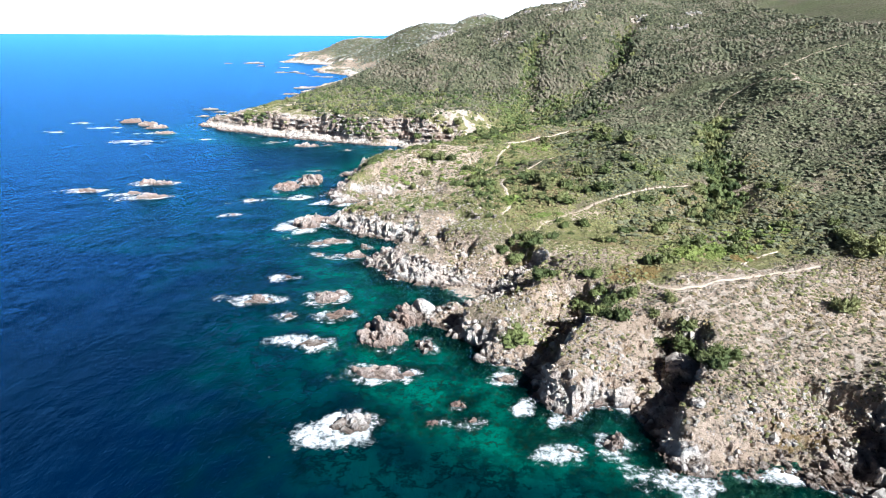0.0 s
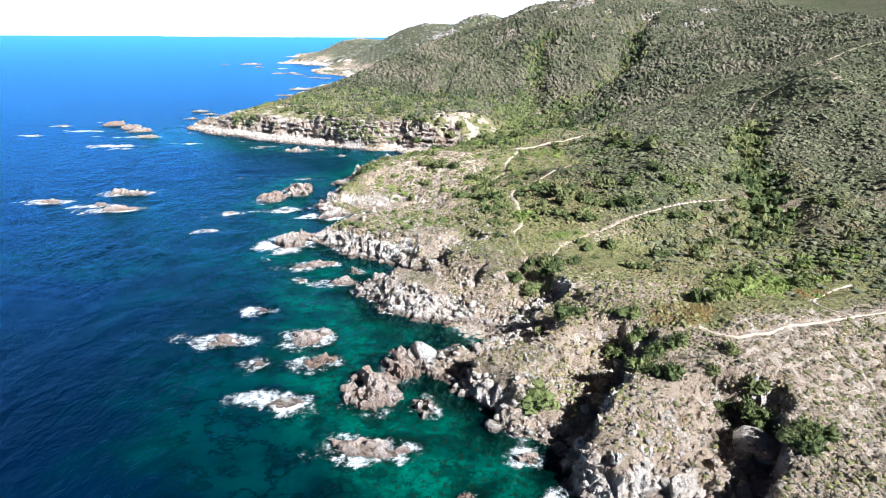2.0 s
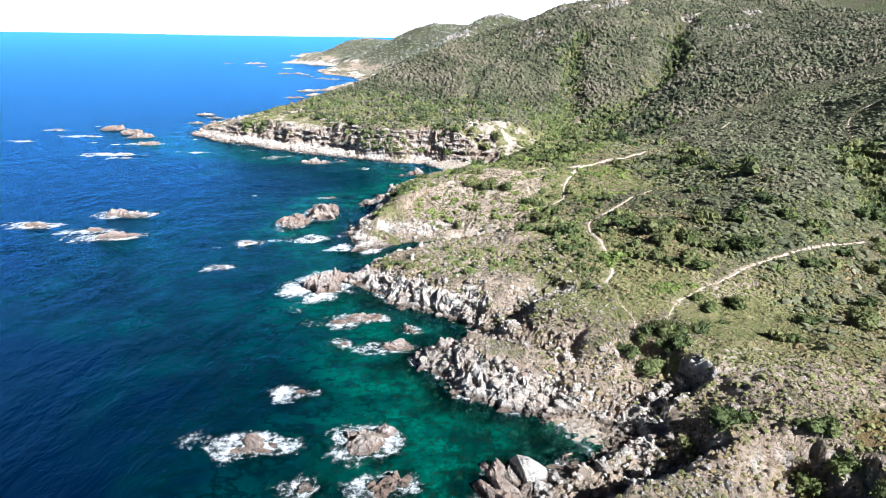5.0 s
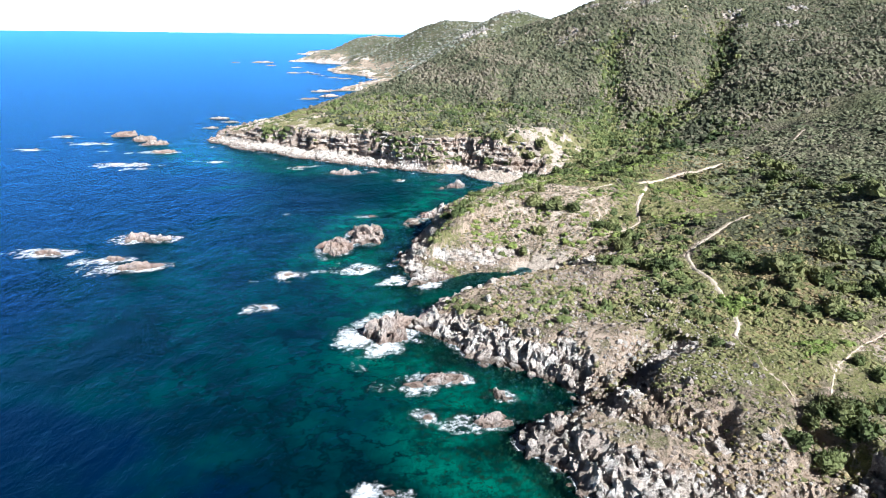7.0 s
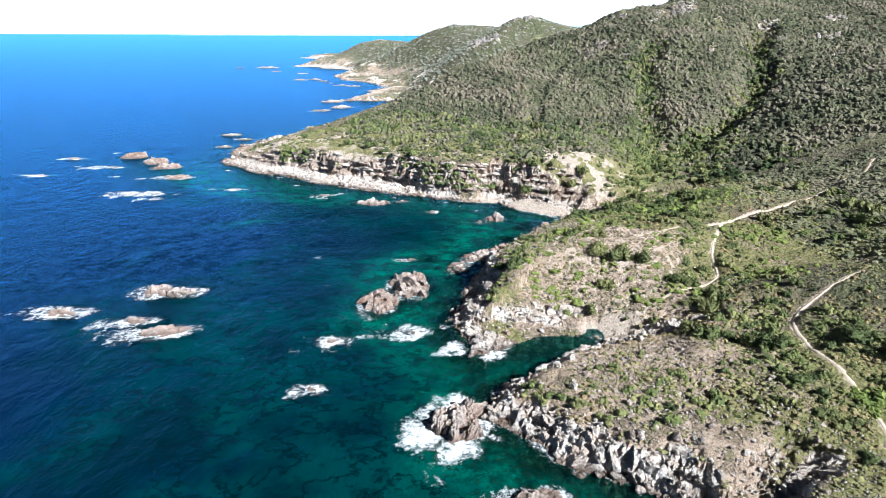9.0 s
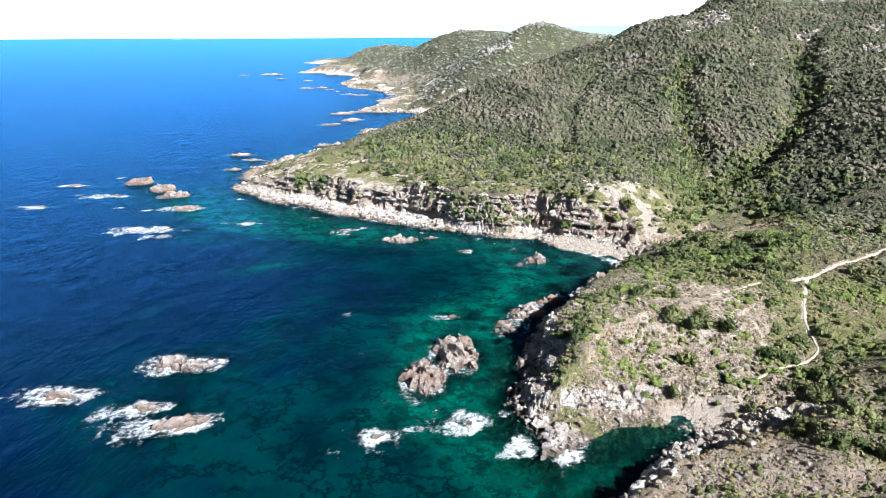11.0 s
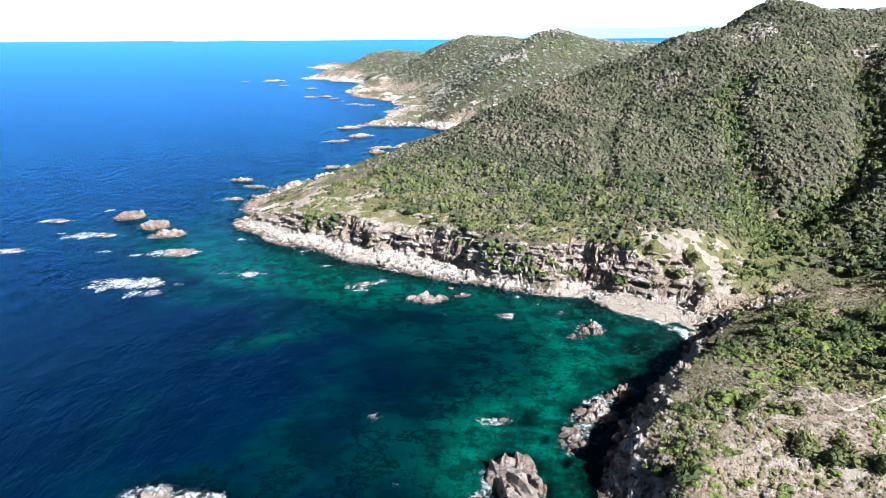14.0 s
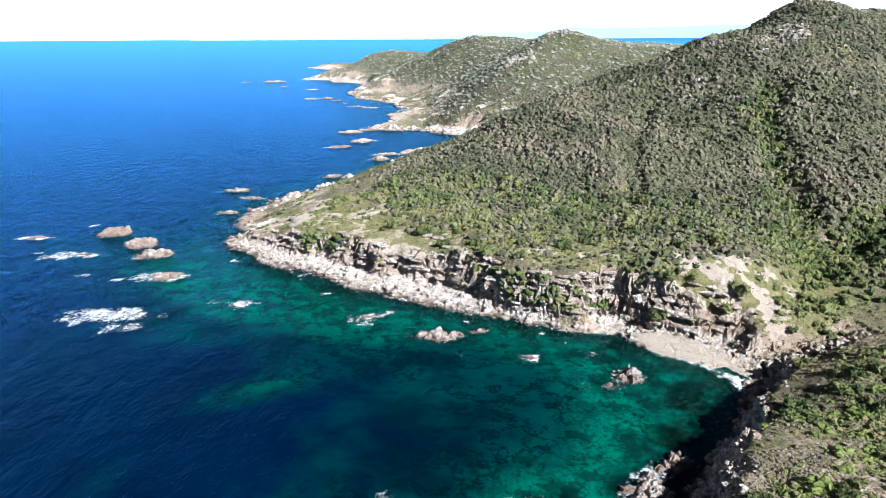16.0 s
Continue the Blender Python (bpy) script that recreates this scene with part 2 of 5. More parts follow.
SKY_GLOW = sky_glow_material()
GROUND, SEA, PATH_EARTH, HAZE = ground_material(), sea_material(), path_material(), haze_material()
PALE_ROCK, ROSE_ROCK = granite("pale_granite", (0.68, 0.575, 0.49)), granite("rose_granite", (0.36, 0.22, 0.15), tint=(0.60, 0.43, 0.34))
BEDDED_ROCK = strata_material()
STONY = granite("soil_stones", (0.40, 0.31, 0.24), 1.0, (0.46, 0.36, 0.28))
GREY_ROCK = granite("grey_granite", (0.40, 0.36, 0.32), 0.56)
SCRUB_LEAF = leaf_material("scrub_leaf", (0.05, 0.056, 0.03), (0.205, 0.20, 0.115), (0.22, 0.18, 0.13), 0.8)
SLOPE_LEAF = leaf_material("slope_leaf", (0.085, 0.095, 0.05), (0.27, 0.27, 0.145), (0.25, 0.21, 0.145), 0.6)
# far scrub: the haze of distance is put into its paler, greyer colour
HAZED_LEAF = leaf_material("hazed_scrub_leaf", (0.19, 0.205, 0.155), (0.34, 0.345, 0.265), (0.38, 0.34, 0.28), 0.7)
BUSH_LEAF = leaf_material("bush_leaf", (0.038, 0.058, 0.019), (0.195, 0.225, 0.07), (0.26, 0.235, 0.10))
MAT_LEAF = leaf_material("mat_leaf", (0.065, 0.095, 0.02), (0.20, 0.26, 0.055), (0.26, 0.27, 0.08), 0.4)
GREY_LEAF = leaf_material("grey_leaf", (0.16, 0.14, 0.095), (0.35, 0.30, 0.22), (0.30, 0.235, 0.175), 0.6)
HEATH_LEAF = leaf_material("heath_leaf", (0.13, 0.13, 0.05), (0.34, 0.33, 0.13), (0.29, 0.20, 0.11), 0.8)

# ---- landform: the plan of the coast, in metres ----
# each shore point: x, y, width of the wave-cut ledge, steepness of the slope above it
SHORE_NEAR = [(150, -120, 0, 1.4), (75, -60, 0, 1.4), (46, 8, 0, 1.6), (40, 30, 0, 2.0), (36, 41, 1, 2.2), (31, 45, 3, 1.6), (26, 43, 2, 1.1), (20, 45, 1, 1.2),
    (19.5, 51, 0, 2.2), (17, 54, 0, 1.6), (14, 54, 0, 1.8), (11, 51.5, 0, 1.5), (9, 57, 0, 1.4), (10, 61, 0, 2.0), (7, 64, 0, 1.2), (4, 66, 0, 1.1),
    (4.5, 69, 0, 1.9), (0, 72.5, 0, 1.2), (-3.5, 78, 0, 1.2)]
SHORE_MIDDLE = [(0, 82, 1, 1.2), (3, 85, 4, 0.5), (0, 87.5, 2, 0.5), (-4, 89, 0, 0.9), (-8, 92, 0, 1.2), (-10, 96, 0, 1.1), (-12, 100, 0, 1.1), (-8, 104, 0, 0.9), (-6, 108, 0, 0.9),
    (-11, 112, 0, 1.1), (-17, 116, 0, 1.1), (-24, 123.5, 0, 0.8), (-22, 129, 0, 0.9), (-15, 134, 0, 1.4), (-11, 138.2, 1, 1.2), (-8, 142.4, 4, 0.4),
    (-10, 144.8, 4, 0.45), (-14, 142.5, 4, 0.5), (-21, 140, 4, 0.5), (-26, 138, 3, 0.5)]
SHORE_BAY = [(-28.5, 145, 1, 0.8), (-26.5, 155, 2, 1.0), (-25.5, 163, 2, 1.2), (-20.5, 172, 1, 1.5), (-15, 181, 1, 1.6), (-9, 189, 1, 1.6), (-3.5, 197, 1, 1.6), (-2, 201, 4, 1.4), (-5, 205, 6, 0.9),
    (-8.5, 207.5, 6, 0.85), (-12, 212, 6, 0.9), (-17, 217.5, 5, 1.3), (-24, 218.5, 4, 2.0), (-31, 221, 3, 2.0), (-40, 225.5, 3, 2.0), (-48, 229, 6, 2.0),
    (-55, 233, 7, 1.9), (-65, 238, 8, 1.9), (-77, 245, 8, 1.8), (-88, 253, 8, 1.6), (-103, 266, 5, 1.5)]
SHORE_FAR = [(-107, 272, 4, 0.5), (-104, 280, 5, 0.4), (-109, 288, 6, 0.4), (-107, 303, 6, 0.4), (-102, 323, 5, 0.5), (-92, 336, 4, 0.7), (-83, 354, 3, 0.8), (-69, 388, 3, 0.8),
    (-49, 423, 4, 0.5), (-40, 440, 6, 0.4), (-44, 456, 6, 0.3), (-64, 474, 8, 0.3), (-93, 486, 10, 0.3), (-85, 520, 10, 0.3), (-91, 556, 10, 0.3),
    (-82, 592, 10, 0.4), (-103, 634, 8, 0.5), (-134, 684, 8, 0.5), (-150, 760, 6, 0.6), (-158, 850, 6, 0.6), (-186, 893, 6, 0.6), (-238, 935, 8, 0.8), (-236, 962, 5, 0.7), (-196, 1000, 5, 0.5), (-222, 1140, 5, 0.5), (-300, 1262, 6, 0.6), (-305, 1290, 5, 0.5), (-190, 1315, 5, 0.5), (0, 1330, 5, 0.5), (1500, 1345, 5, 0.5)]
# spot heights of the smooth land: x, y, height
PLATEAU = [(27, 72, 6.9), (37, 73, 7.6), (49, 77, 8.2), (36, 63, 5.9), (29, 59, 5.2), (36, 53, 4.2), (22, 66, 5.6), (14, 80, 5.2), (57, 85, 10.5), (14, 92, 5.2), (7, 102, 5.0), (2, 109, 5.0),
    (24, 85, 6.5), (36, 92, 6.5), (22, 95, 5.3), (29, 105, 6.6), (40, 106, 7.4), (53, 118, 10.4), (60, 50, 8), (70, 20, 9), (120, 40, 22), (90, 90, 18)]
CAPE = [(-18, 121, 3.6), (-10, 124, 4.0), (1, 119, 5.3), (7, 124, 6.5), (15, 125, 8.2), (27, 129, 10.6), (1, 131, 5.6), (-8, 129, 3.8), (2, 141, 3.6), (14, 143, 7.2), (10, 136, 5.5), (29, 150, 9.6),
    (-12, 152, 6.0), (-3, 160, 8.2), (7, 153, 5.2), (15.2, 158, 6.8), (22, 173, 9.4), (-20, 157, 6.2), (0, 168, 8.6), (-15, 166, 6.5), (8, 180, 8.0), (7, 189, 8.0), (2, 186, 6.5), (3, 197, 4.2), (11, 199, 5.6), (-9, 174, 7.0), (16, 178, 10.2), (39, 166, 11.8), (39, 192, 11.8), (0, 150, 5.0)]
HEADLAND = [(-95, 268, 3.5), (-83, 262, 6.0), (-70, 254, 7.4), (-54, 245, 7.6), (-35, 237, 9.6), (-18, 232, 10.2), (-3, 223, 10.4), (8, 216, 5.2), (7.5, 227, 11.4), (-56, 258, 9.4), (-33, 250, 10.5), (-10, 252, 11.5),
    (5, 240, 11.5), (-88, 300, 4.0), (-70, 320, 9.0), (12, 207, 3.5), (24, 213, 5.5), (33, 222, 8.0), (42, 240, 13.5), (33, 255, 14.5)]
SLOPES = [(-22, 288, 18.6), (-6, 287, 24), (17, 308, 32), (27, 330, 43), (46, 345, 51), (62, 331, 50.5), (85, 370, 63), (131, 400, 60), (7, 332, 37.5), (-19, 322, 30), (-38, 332, 20), (68, 302, 41), (70, 272, 26),
    (50, 231, 15.5), (45, 262, 19), (50, 366, 46), (60, 366, 49), (108, 365, 56), (30, 280, 24), (74, 239, 27), (84, 208, 23), (94, 178, 29), (68, 158, 19.2), (61, 144, 18), (45, 131, 15), (35, 137, 13.8), (30, 123, 11.6), (45, 114, 9.8), (67, 110, 13.8), (62, 205, 15.5), (94, 160, 27), (83, 161, 27.5), (62, 297, 41), (35, 110.3, 9.2)]
FAR_HILLS = [(180, 330, 55), (245, 415, 57), (300, 200, 62), (160, 130, 42), (200, 0, 35), (400, 420, 60), (-30, 400, 10), (10, 420, 20), (60, 450, 26), (5, 600, 45), (18, 595, 52), (28, 590, 55), (45, 600, 52), (62, 600, 48), (83, 600, 44), (117, 620, 42),
    (-7, 545, 36), (3, 545, 39), (-23, 520, 26), (-31, 500, 17), (-55, 560, 4), (-44, 620, 15), (30, 540, 36), (300, 700, 38), (40, 500, 26)]
FAR_CAPES = [(-56, 820, 43), (-21, 800, 51), (-2, 790, 48), (8, 740, 42), (-78, 900, 30), (-78, 760, 17), (-60, 700, 14), (-123, 880, 11), (-178, 980, 20), (-150, 1000, 31), (-120, 1000, 33), (-86, 1000, 31), (-215, 945, 5.5), (-225, 1190, 4), (-275, 1265, 6), (-190, 1110, 9), (-20, 1250, 10), (-110, 780, 10), (60, 900, 38), (600, 900, 30), (200, 1080, 15), (-40, 860, 40), (-160, 850, 6)]


def lattice(i, j, seed):
    h = (i.astype(np.int64) * 374761393 + j.astype(np.int64) * 668265263 + seed * 1442695041) & 0xFFFFFFFF
    h = ((h ^ (h >> 13)) * 1274126177) & 0xFFFFFFFF
    return ((h ^ (h >> 16)) & 0xFFFFFF) / float(0xFFFFFF)


def smooth_noise(x, y, size, seed=0):
    """Value noise from -1 to 1."""
    x, y = x / size, y / size
    i, j = np.floor(x), np.floor(y)
    u, v = x - i, y - j
    u, v = u * u * (3 - 2 * u), v * v * (3 - 2 * v)
    a, b = lattice(i, j, seed), lattice(i + 1, j, seed)
    c, d = lattice(i, j + 1, seed), lattice(i + 1, j + 1, seed)
    return 2 * ((a * (1 - u) + b * u) * (1 - v) + (c * (1 - u) + d * u) * v) - 1


def fractal(x, y, size, octaves=4, seed=0):
    out, gain = 0, 1.0
    for k in range(octaves):
        out = out + gain * smooth_noise(x * math.cos(k) + y * math.sin(k), y * math.cos(k) - x * math.sin(k), size, seed + 17 * k)
        size, gain = size / 2.03, gain * 0.5
    return out


def ramp(v, a, b):
    t = np.clip((v - a) / (b - a), 0, 1)
    return t * t * (3 - 2 * t)


def blocks(x, y, size, seed):
    """Cracked rock: a height of its own and a tilt for each block, how near the crack is, and the block's middle."""
    x, y = x / size, y / size
    i, j = np.floor(x), np.floor(y)
    near, second = np.full(x.shape, 9.0), np.full(x.shape, 9.0)
    top, mx, my = np.zeros(x.shape), np.zeros(x.shape), np.zeros(x.shape)
    for di in (-1, 0, 1):
        for dj in (-1, 0, 1):
            a, b = i + di, j + dj
            px, py = a + lattice(a, b, seed), b + lattice(a, b, seed + 1)
            d = np.hypot(x - px, y - py)
            tall = 2 * lattice(a, b, seed + 2) - 1 + (x - px) * (2 * lattice(a, b, seed + 3) - 1) * 1.3 + (y - py) * (2 * lattice(a, b, seed + 4) - 1) * 1.3
            closer = d < near
            second = np.where(closer, near, np.minimum(second, d))
            top, mx, my = np.where(closer, tall, top), np.where(closer, px, mx), np.where(closer, py, my)
            near = np.where(closer, d, near)
    return top, second - near, mx * size, my * size


def spline_sheet(spots, smooth):
    p = np.array(spots, float)
    xy, n = p[:, :2] / 100, len(p)
    r2 = ((xy[:, None] - xy[None]) ** 2).sum(-1)
    k = 0.5 * r2 * np.log(r2 + 1e-9) + smooth * np.eye(n)
    q = np.c_[np.ones(n), xy]
    w = np.linalg.solve(np.block([[k, q], [q.T, np.zeros((3, 3))]]), np.r_[p[:, 2], 0, 0, 0])

    def height(x, y):
        u, v = x / 100, y / 100
        z = w[n] + w[n + 1] * u + w[n + 2] * v
        for (a, b), c in zip(xy, w[:n]):
            s = (u - a) ** 2 + (v - b) ** 2
            z = z + c * 0.5 * s * np.log(s + 1e-9)
        return z
    return height


SHORE = SHORE_NEAR + SHORE_MIDDLE + SHORE_BAY + SHORE_FAR
smooth_land = spline_sheet(PLATEAU + CAPE + HEADLAND + SLOPES + FAR_HILLS + FAR_CAPES, 0.0006)
# ravines: mouth and head, half width, floor at the mouth and rise
RAVINES = [(8.5, 61.5, 19, 75, 3.0, 0.4, 0.12), (19, 51, 27, 64, 3.0, 0.4, 0.14), (2, 76, 11, 79.5, 2.4, 0.6, 0.15), (2, 84.5, 13, 91.5, 3.4, 0.5, 0.16), (-6.5, 103, 4.5, 111.5, 2.6, 0.8, 0.24),
    (-3, 99, 4, 95.5, 1.5, 1.2, 0.25), (29, 43, 40, 50, 4.0, 0.3, 0.08), (-6, 143.5, 8, 141.5, 2.4, 0.7, 0.28), (-1, 204, 22, 211, 3.0, 0.6, 0.16)]


# gullies down the hillside
# each: half width, depth, and the line
GULLY_LINES = [(9.0, 4.2, [(14, 213), (22, 226), (31, 237), (43, 245), (56, 253), (71, 277), (79, 298), (86, 312)]), (6.5, 2.6, [(24, 232), (30, 250), (34, 270), (39, 292), (45, 302)]),
    (5.0, 1.6, [(-4, 262), (2, 284), (12, 306)]), (6.0, 2.4, [(46, 101), (50, 110), (53, 121), (56, 132), (64, 150)])]
GULLIES = [line for _, _, line in GULLY_LINES]
CRAGS = [(62, 331, 6), (66, 338, 5), (58, 326, 4), (24, 309, 4), (28, 313, 3), (56, 302, 2), (92, 318, 4), (104, 300, 5), (118, 322, 5), (40, 338, 4), (82, 366, 4), (-6, 543, 9), (3, 548, 7), (22, 590, 6), (30, 588, 7), (42, 597, 5), (-130, 1005, 4),
    (12, 326, 2), (75, 300, 2), (48, 318, 2), (34, 299, 2), (52, 330, 3), (34, 326, 2), (72, 318, 2), (88, 300, 3), (60, 290, 2), (98, 280, 3)]


# beaches and flat ledges, bare of blocks: middle, reach, turn
STRANDS = [(2, 85, 4, 3, 0), (-6, 145.5, 7, 3.2, 0), (-16, 143, 9, 2.6, -10), (-5.5, 208.6, 11, 4.2, -45), (-22, 220, 6, 2, -15)]


def bowl(x, y, cx, cy, rx, ry, turn=0.0):
    c, s = math.cos(radians(turn)), math.sin(radians(turn))
    u, v = (x - cx) * c + (y - cy) * s, (y - cy) * c - (x - cx) * s
    return np.exp(-((u / rx) ** 2 + (v / ry) ** 2))


def shore_distance(x, y):
    """Distance inland (at sea: minus), with the ledge and steepness of the nearest shore."""
    best = np.full(x.shape, 1e9)
    ledge, steep = np.zeros(x.shape), np.ones(x.shape)
    inside = np.zeros(x.shape, bool)
    ring = SHORE + [(1500, -120, 0, 1)]
    for (ax, ay, al, asl), (bx, by, bl, bs) in zip(ring, ring[1:] + ring[:1]):
        if al is not None and not (bx == 1500 or ax == 1500):
            dx, dy = bx - ax, by - ay
            t = np.clip(((x - ax) * dx + (y - ay) * dy) / (dx * dx + dy * dy), 0, 1)
            d = np.hypot(x - ax - t * dx, y - ay - t * dy)
            m = d < best
            best = np.where(m, d, best)
            ledge, steep = np.where(m, al + (bl - al) * t, ledge), np.where(m, asl + (bs - asl) * t, steep)
        if ay != by:
            inside ^= ((ay > y) != (by > y)) & (x < (bx - ax) * (y - ay) / (by - ay) + ax)
    return np.where(inside, best, -best), ledge, steep


def land(x, y, rough=True):
    """Height of the ground, and how much of it is bare rock."""
    near = ramp(-y, -480, -280)
    bedded = ramp(y, 198, 212)
    wx = x + ((1 - bedded) * 1.5 * fractal(x, y, 9, 3, 5) + bedded * 2.4 * fractal(x, y, 19, 2, 5) + 0.3 * fractal(x, y, 2.2, 2, 6)) * near + 8 * (1 - near) * fractal(x, y, 40, 3, 7)
    wy = y + ((1 - bedded) * 1.5 * fractal(x, y, 9, 3, 8) + bedded * 2.4 * fractal(x, y, 19, 2, 8) + 0.3 * fractal(x, y, 2.2, 2, 9)) * near + 8 * (1 - near) * fractal(x, y, 40, 3, 10)
    d, ledge, steep = shore_distance(wx, wy)
    top = np.maximum(smooth_land(x, y), 1.2)
    top = top + (0.7 * fractal(x, y, 14, 4, 11) + 0.35 * fractal(x, y, 5, 3, 19)) * ramp(d, 3, 16) + 1.0 * fractal(x, y, 45, 4, 12) * ramp(top, 16, 40) - 0.5 * ramp(top, 8, 14)
    wall = np.zeros(x.shape)
    for half, deep, line in GULLY_LINES:
        off = np.full(x.shape, 99.0)
        for (ax, ay), (bx, by) in zip(line, line[1:]):
            dx, dy = bx - ax, by - ay
            t = np.clip(((x - ax) * dx + (y - ay) * dy) / (dx * dx + dy * dy), 0, 1)
            off = np.minimum(off, np.hypot(x - ax - t * dx, y - ay - t * dy))
        top = top - deep * ramp(off + 1.2 * fractal(x, y, 6, 2, 18), half, 0) * ramp(top, 4, 14)
    for ax, ay, bx, by, half, floor, rise in RAVINES:
        dx, dy = bx - ax, by - ay
        s = np.hypot(dx, dy)
        t = ((x - ax) * dx + (y - ay) * dy) / s
        side = ((x - ax) * dy - (y - ay) * dx) / s
        off = np.abs(side) + 0.7 * fractal(x, y, 4, 3, 13)
        bank = np.where(side > 0, 2.6, 0.75) if ay < 112 else 1.15
        bed = floor + rise * np.clip(t, 0, s) + bank * np.maximum(off - half + 0.6, 0) + 2.0 * np.maximum(t - s, 0) + 2.0 * np.maximum(-t - 3, 0)
        wall = np.maximum(wall, ramp(top - bed, -0.3, 0.8) * np.where(side > 0, 1.0, 0.4))
        top = np.minimum(top, bed)
    inland = np.maximum(d, 0)
    # buttresses and clefts along the headland's cliff
    cleft = ramp(y, 205, 215) * ramp(y, 300, 270) * (4.6 * np.maximum(fractal(x + 0.6 * y, y, 9, 4, 17), -0.3) - 0.6)
    back = inland - ledge - cleft
    cliff = 0.25 + np.minimum(inland, np.maximum(ledge + cleft, 0)) * 0.16 + steep * np.maximum(back, 0) + 0.06 * np.maximum(back - 5, 0) ** 2
    soft = 0.8
    z = -soft * np.log(np.exp(-np.clip(cliff, 0, 90) / soft) + np.exp(-np.clip(top, 0, 90) / soft))
    rock = ramp(top - cliff + 0.9 * fractal(x, y, 5, 3, 16), -0.4, 1.6)
    wide = np.clip(3.6 * steep, 2.2, 6.5) + 2.0 * ramp(y, 198, 212)
    rock = rock * ramp(d - ledge - wide, 2.0, -1.5)
    rock = np.maximum(rock, wall * ramp(d, 30, 22))
    for cx, cy, r in CRAGS:
        rock = np.maximum(rock, 0.54 * ramp(np.hypot(x - cx, y - cy) / r + 0.8 * fractal(x, y, 0.6 * r, 3, 14), 1.1, 0.5))
    rock = np.clip(rock, 0, 1)
    for cx, cy, rx, ry, turn in STRANDS:
        rock = rock * (1 - 0.95 * ramp(bowl(x, y, cx, cy, rx, ry, turn), 0.25, 0.55))
    under = np.maximum(-d, 0)
    bed = -0.15 - 0.16 * under ** 0.95 + 0.9 * fractal(x, y, 7, 4, 15) * ramp(under, 0.5, 5) - 0.5 * ramp(under, 0, 3)
    z = np.where(d > 0, z, np.maximum(bed, -9))
    # broken rock along the far shores
    crag = (1 - near) * ramp(d, 0, 4) * ramp(d, 60, 14) * ramp(z, 22, 10)
    z = z + crag * (2.2 * np.maximum(fractal(x, y, 17, 4, 26), -0.15) + 0.6 * fractal(x, y, 6, 2, 28))
    rock = np.maximum(rock, crag * ramp(fractal(x, y, 13, 4, 27), 0.2, 0.6))
    if rough:
        shape = ramp(d, -4, 1) * near
        m = (rock * shape > 0.02)
        xs, ys = x[m] + 0.5 * fractal(x[m], y[m], 3, 2, 20), y[m] + 0.5 * fractal(x[m], y[m], 3, 2, 21)
        a, crack_a, ca, da = blocks(xs * 0.9 + ys * 0.3, ys * 0.75 - xs * 0.2, 1.9, 31)
        b, crack_b, cb, db = blocks(xs, ys, 0.8, 47)
        # each block keeps near to the height of the slope at its own middle
        ca, da = (ca * 0.75 - da * 0.3) / 0.735, (da * 0.9 + ca * 0.2) / 0.735
        za, zb = land(ca, da, False)[0], land(cb, db, False)[0]
        amp = np.clip(steep[m], 0.3, 1.0) * rock[m] * shape[m] * ramp(ledge[m] - inland[m], 3, -2)
        amp = np.maximum(amp, 0.8 * wall[m] * shape[m])
        add = amp * (0.5 * np.clip(za - z[m], -1.6, 1.2) + 0.45 * np.clip(zb - z[m], -0.9, 0.7) + 0.30 * a + 0.26 * b - 0.6 * ramp(crack_a, 0.16, 0) - 0.4 * ramp(crack_b, 0.2, 0))
        add = add + rock[m] * shape[m] * (0.16 * b + 0.34 * fractal(xs, ys, 1.0, 3, 22))
        z = z.copy()
        z[m] += np.where(d[m] > 0, np.maximum(add, -0.75 * z[m]), np.minimum(add, 0.5))
        step = z / 1.5 + 0.25 * fractal(x, y, 9, 3, 24)
        shelf = (np.floor(step) + ramp(step - np.floor(step), 0.5, 0.85) - 0.25 * fractal(x, y, 9, 3, 24)) * 1.5
        z = z + (shelf - z) * 0.65 * rock * ramp(y, 198, 212) * ramp(y, 300, 270) * ramp(z, 1.0, 2.0) * (d > 0)
        stones = blocks(x, y, 0.85, 55)[0]
        z = z + (1 - rock) * ramp(d, 1, 4) * ramp(d, 22, 12) * near * 0.16 * stones * ramp(fractal(x, y, 7, 3, 25), -0.3, 0.4)
        z = z + (1 - rock) * ramp(d, 2, 6) * (0.10 * fractal(x, y, 1.6, 3, 23))
    return z, rock, d
# ---- end of landform ----


# ---- ground and sea ----
def stretch_axis(*runs):
    """Grid lines: runs of (from, to, step at the start, step at the end)."""
    out = []
    for a, b, s0, s1 in runs:
        v = a
        while v < b - 1e-6:
            out.append(v)
            v += s0 + (s1 - s0) * (v - a) / (b - a)
    return np.array(out + [runs[-1][1]])


def sheet(name, xs, ys, z_of, material, attributes):
    """One sheet over a grid of lines; attributes: name and values for each corner."""
    x, y = np.meshgrid(xs, ys)
    x, y = x.ravel(), y.ravel()
    x, y, z, masks = z_of(x, y)
    nx, ny = len(xs), len(ys)
    i = (np.arange(ny - 1)[:, None] * nx + np.arange(nx - 1)[None]).ravel()
    quads = np.c_[i, i + 1, i + 1 + nx, i + nx]
    bare = masks["rock"][quads].mean(1) if "rock" in masks else np.zeros(len(quads))
    return raw_mesh(name, np.c_[x, y, z], quads, material, masks, smooth=bare < 0.4)


